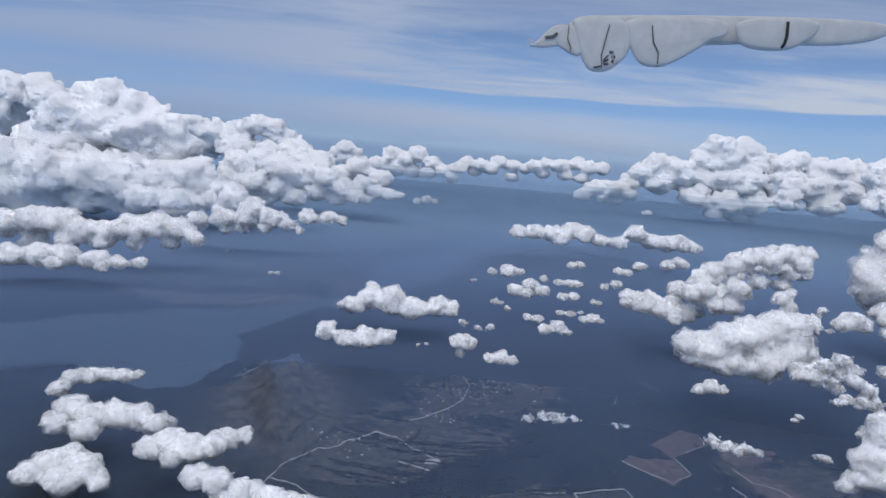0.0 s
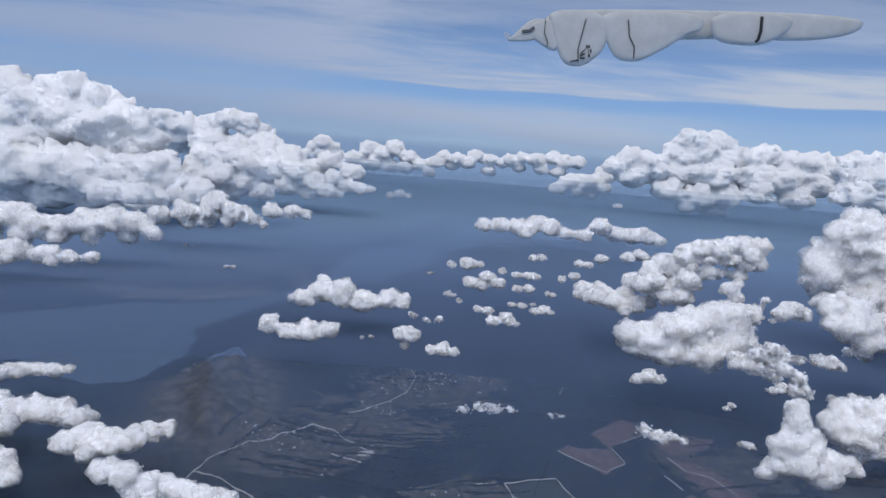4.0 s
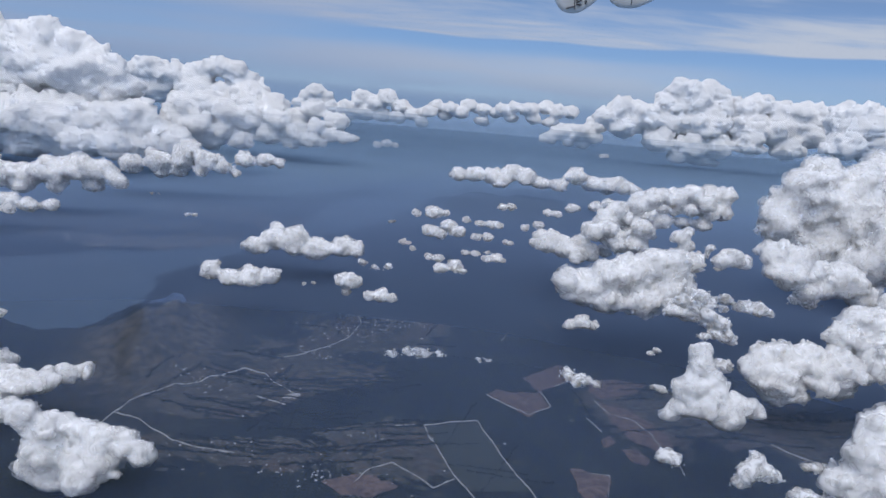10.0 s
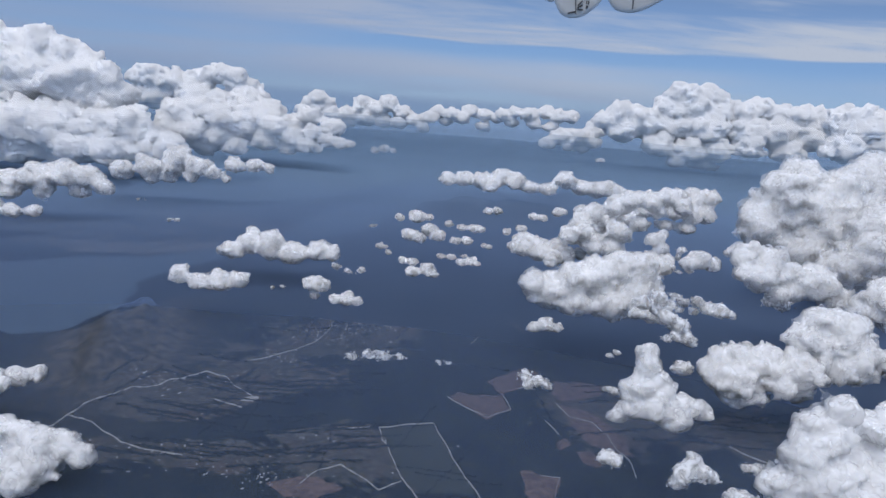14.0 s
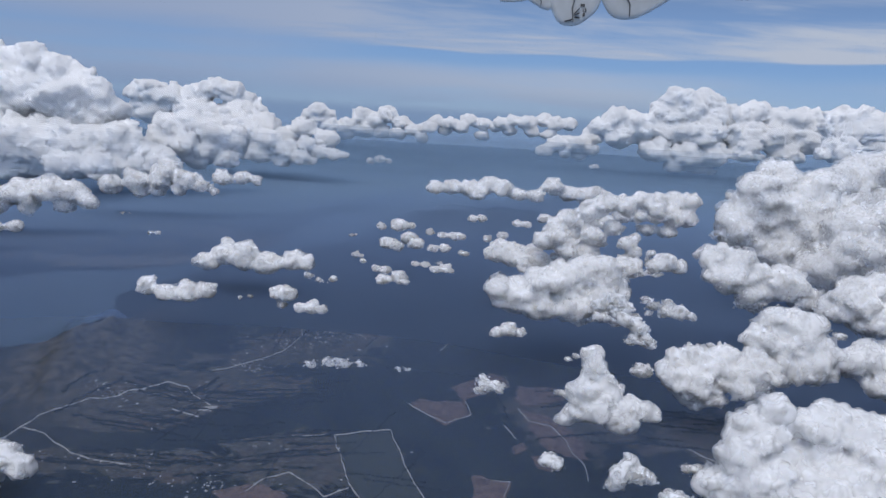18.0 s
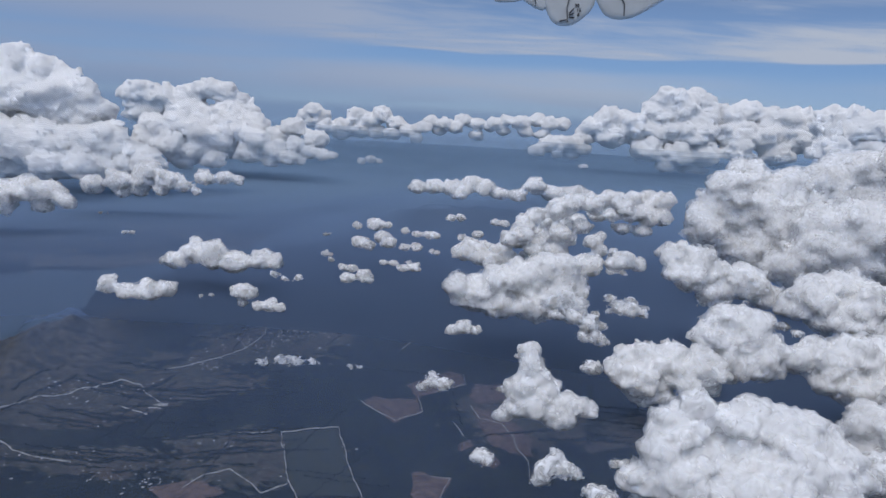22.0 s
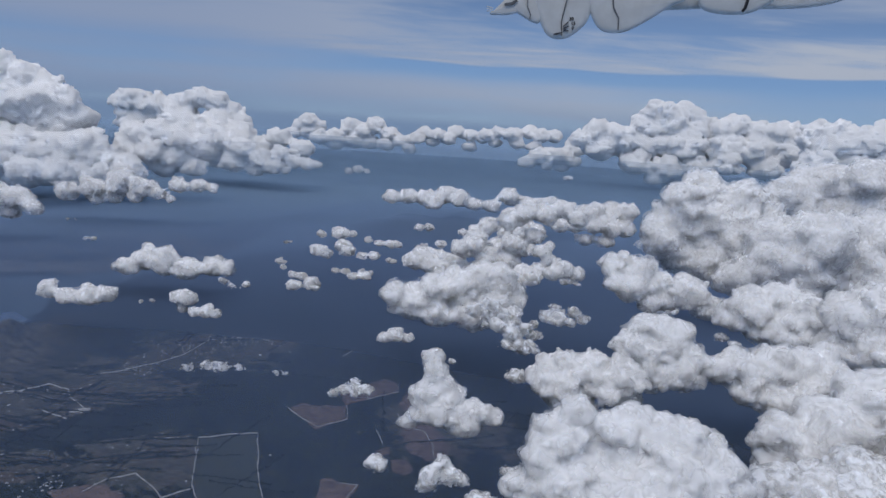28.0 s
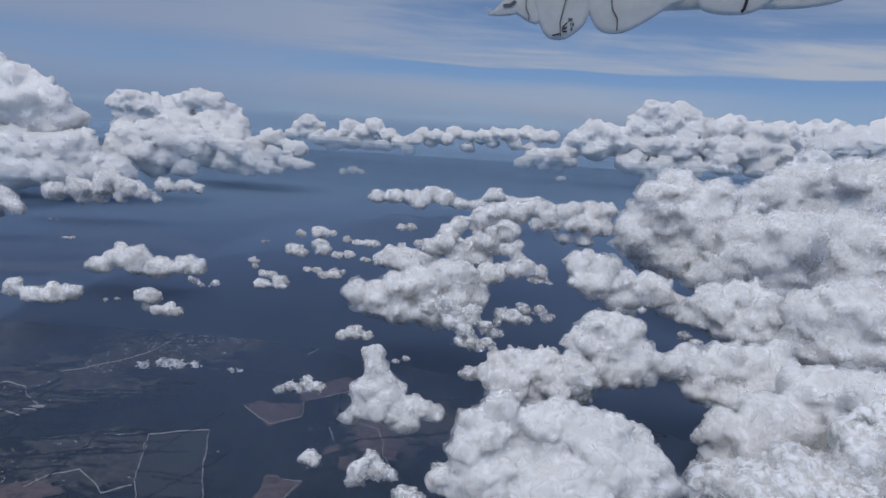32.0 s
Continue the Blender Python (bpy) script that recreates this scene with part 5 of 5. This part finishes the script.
cloud("distant towering cumulus with ragged lower edge", 0, 1.0, [
    (1078.7, 2340.6, 213.5, 44.6), (1146.8, 2352.2, 228.2, 45.3), (1223.6, 2352.8, 212.6, 54.2), (1286.6, 2332.7, 212.7, 54.5), (1344.9, 2320.1, 205.1, 50.6), (1399.6, 2335.7, 185.5, 47.1), (1096.1, 2341.9, 160.1, 65.1), (1203.2, 2331.7, 151, 61.9), (1307.7, 2320.7, 151.1, 58.6), (822.6, 2327.7, 92.1, 50.5), (918.2, 2310.2, 82.8, 46.9), (1003.6, 2319.2, 89.3, 51.7), (889.6, 2318.8, 46.9, 31.3), (961.2, 2334, 38.8, 23.8), (1005, 2339.2, 32.8, 20), (1108.5, 2313.3, 107.5, 48.4), (1235.3, 2308.4, 100.1, 45.3)])
cloud("distant pale cumulus bank", 61.3, 1.0, [
    (1272.9, 2016.2, 193.4, 67.5), (1320.4, 1989, 182.6, 75.1), (1440.2, 2000.6, 176.4, 96.9), (1226.3, 1975.6, 128.7, 54.8), (1338.5, 1975.5, 114.6, 75.1)])

# ---- aircraft wing ----
def painted(name, colour, rough):
    m, n = material(name)
    place = n.add("ShaderNodeTexCoord").outputs["Object"]
    tone = n.mix(n.span(n.noise(place, 0.01, 5.0, 0.6), 0.35, 0.7), (*[c * 0.88 for c in colour], 1), (*colour, 1))
    finish(n, principled(n, tone, rough))
    return m


WING_WHITE, SEAM, DARK = painted("wing_paint", (0.62, 0.63, 0.62), 0.45), painted("panel_seam", (0.10, 0.11, 0.12), 0.6), painted("dark_band", (0.02, 0.02, 0.025), 0.5)
FAR = 11.5   # the wing keeps its bearing all along the flight, so it stands far off and large
PX = 0.2595 * FAR   # metres of wing to one unit of its drawing


def pillow(name, outline, depth, mat, parent, label="", z=0.0):
    """A rounded shell: the outline, swelling towards the viewer and away."""
    ring = np.array(outline, float) * PX
    n = len(ring)
    for _ in range(3):
        ring = np.stack([0.75 * ring + 0.25 * np.roll(ring, -1, 0), 0.25 * ring + 0.75 * np.roll(ring, -1, 0)], 1).reshape(-1, 2)
    n, middle = len(ring), ring.mean(0)
    rows = 11
    verts = []
    for k in range(rows):
        a = -math.pi / 2 + math.pi * k / (rows - 1)
        s = max(0.01, math.cos(a)) ** 0.22
        verts.append(np.column_stack([middle + (ring - middle) * s, np.full(n, z + depth * PX * math.sin(a))]))
    for end in (0, -1):   # both ends close over a middle point
        verts[end][:, :2] = middle + (verts[end][:, :2] - middle) * 0.02
    i, k = np.meshgrid(np.arange(n), np.arange(rows - 1), indexing="ij")
    j = (i + 1) % n
    faces = np.stack([k * n + i, k * n + j, (k + 1) * n + j, (k + 1) * n + i], -1).reshape(-1, 4)
    ob = mesh_object(name, np.concatenate(verts), faces, mat, True, parent)
    return tagged(ob, label) if label else ob


def stripe(name, points, width, mat, parent, lift):
    """A narrow raised strip along points, x, y and its height towards the viewer."""
    p = np.array(points, float) * (PX, PX, PX * 0.42) + (0, 0, 0.35 * FAR)
    side = np.gradient(p[:, :2], axis=0)[:, ::-1] * (1, -1)
    side = np.column_stack([side / np.linalg.norm(side, axis=1)[:, None] * width * PX / 2, np.zeros(len(p))])
    up = np.array((0, 0, lift * PX))
    verts = np.concatenate([p - side, p - side + up, p + side + up, p + side])
    n, i = len(p), np.arange(len(p) - 1)
    faces = np.concatenate([np.stack([k * n + i, k * n + i + 1, (k + 1) * n + i + 1, (k + 1) * n + i], -1) for k in range(3)])
    return mesh_object(name, verts, faces, mat, False, parent)


wing = tagged(new("aircraft_wing"), "pale grey-white aircraft wing with rounded flap fairings against the sky", "aircraft wing")
wing.matrix_world = pose(1140.0, 3935.1, 824.8, 80.75, -3.76, -0.38)
pillow("wing_panel", [(-190, 25), (-120, 20), (60, 18), (180, 24), (330, 20), (420, 40), (420, 74), (-120, 74), (-170, 60)], 8, WING_WHITE, wing, z=-8.0 * FAR)
tip = pillow("wing_tip", [(-246, 3), (-240, 0), (-205, 0), (-184, 8), (-165, 40), (-198, 44), (-222, 22), (-238, 6)], 4, WING_WHITE, wing, "pointed pale wing tip")
flap = pillow("flap_panel", [(-206, 40), (-204, 10), (-186, -2), (-168, -14), (-152, -16), (-140, 40)], 5, WING_WHITE, wing)
inner = pillow("flap_fairing", [(-170, 60), (-168, 30), (-152, -20), (-140, -40), (-118, -44), (-98, -38), (-62, -6), (-66, 60)], 7, WING_WHITE, wing)
outer = pillow("flap_fairing", [(-78, 60), (-74, 26), (-58, -16), (-44, -30), (-20, -33), (2, -29), (44, -6), (84, 20), (112, 28), (110, 60)], 7, WING_WHITE, wing)
nacelle = pillow("engine_fairing", [(122, 60), (124, 24), (134, 8), (168, 1), (212, 1), (240, 12), (270, 32), (276, 60)], 8, WING_WHITE, wing)
for k in range(3):   # small rods that stand out at the tip
    stripe("static_wick", [(-238, 6 + 3 * k, 0), (-249, 7 + 4 * k, 0)], 1.5, WING_WHITE, tip, 1)
stripe("hinge", [(-218, 16, 10), (-204, 18, 10), (-196, 24, 10)], 5, SEAM, tip, 2)
stripe("seam", [(-176, 40, 12), (-178, 14, 12), (-172, -2, 12), (-174, -10, 11)], 1.2, SEAM, flap, 2)
stripe("seam", [(-104, 40, 16), (-113, 6, 16), (-118, -14, 14), (-117, -38, 9)], 1.6, SEAM, inner, 2)
stripe("seam", [(-28, 40, 16), (-26, 10, 16), (-17, -8, 14), (-18, -28, 9)], 1.8, SEAM, outer, 2)
stripe("band", [(212, 50, 19), (210, 24, 18), (206, 10, 14), (201, 4, 9)], 5, DARK, nacelle, 2)
for k, (text, x, y) in enumerate((("30", -104, -12), ("15", -101, -20), ("0", -100, -28))):
    stripe("mark", [(-115, -30 + 3 * (2 - k), 16), (-106, -31 + 8 * (2 - k), 16)], 1.6, DARK, inner, 3)
    curve = bpy.data.curves.new("number", "FONT")
    curve.body, curve.size, curve.extrude = text, 8 * PX, 0.3 * FAR
    curve.materials.append(DARK)
    number = new("number", curve)
    number.parent, number.location = inner, (x * PX, y * PX, 7.6 * PX)
stripe("mark", [(-132, -37, 13), (-119, -34, 15)], 1.8, DARK, inner, 3)
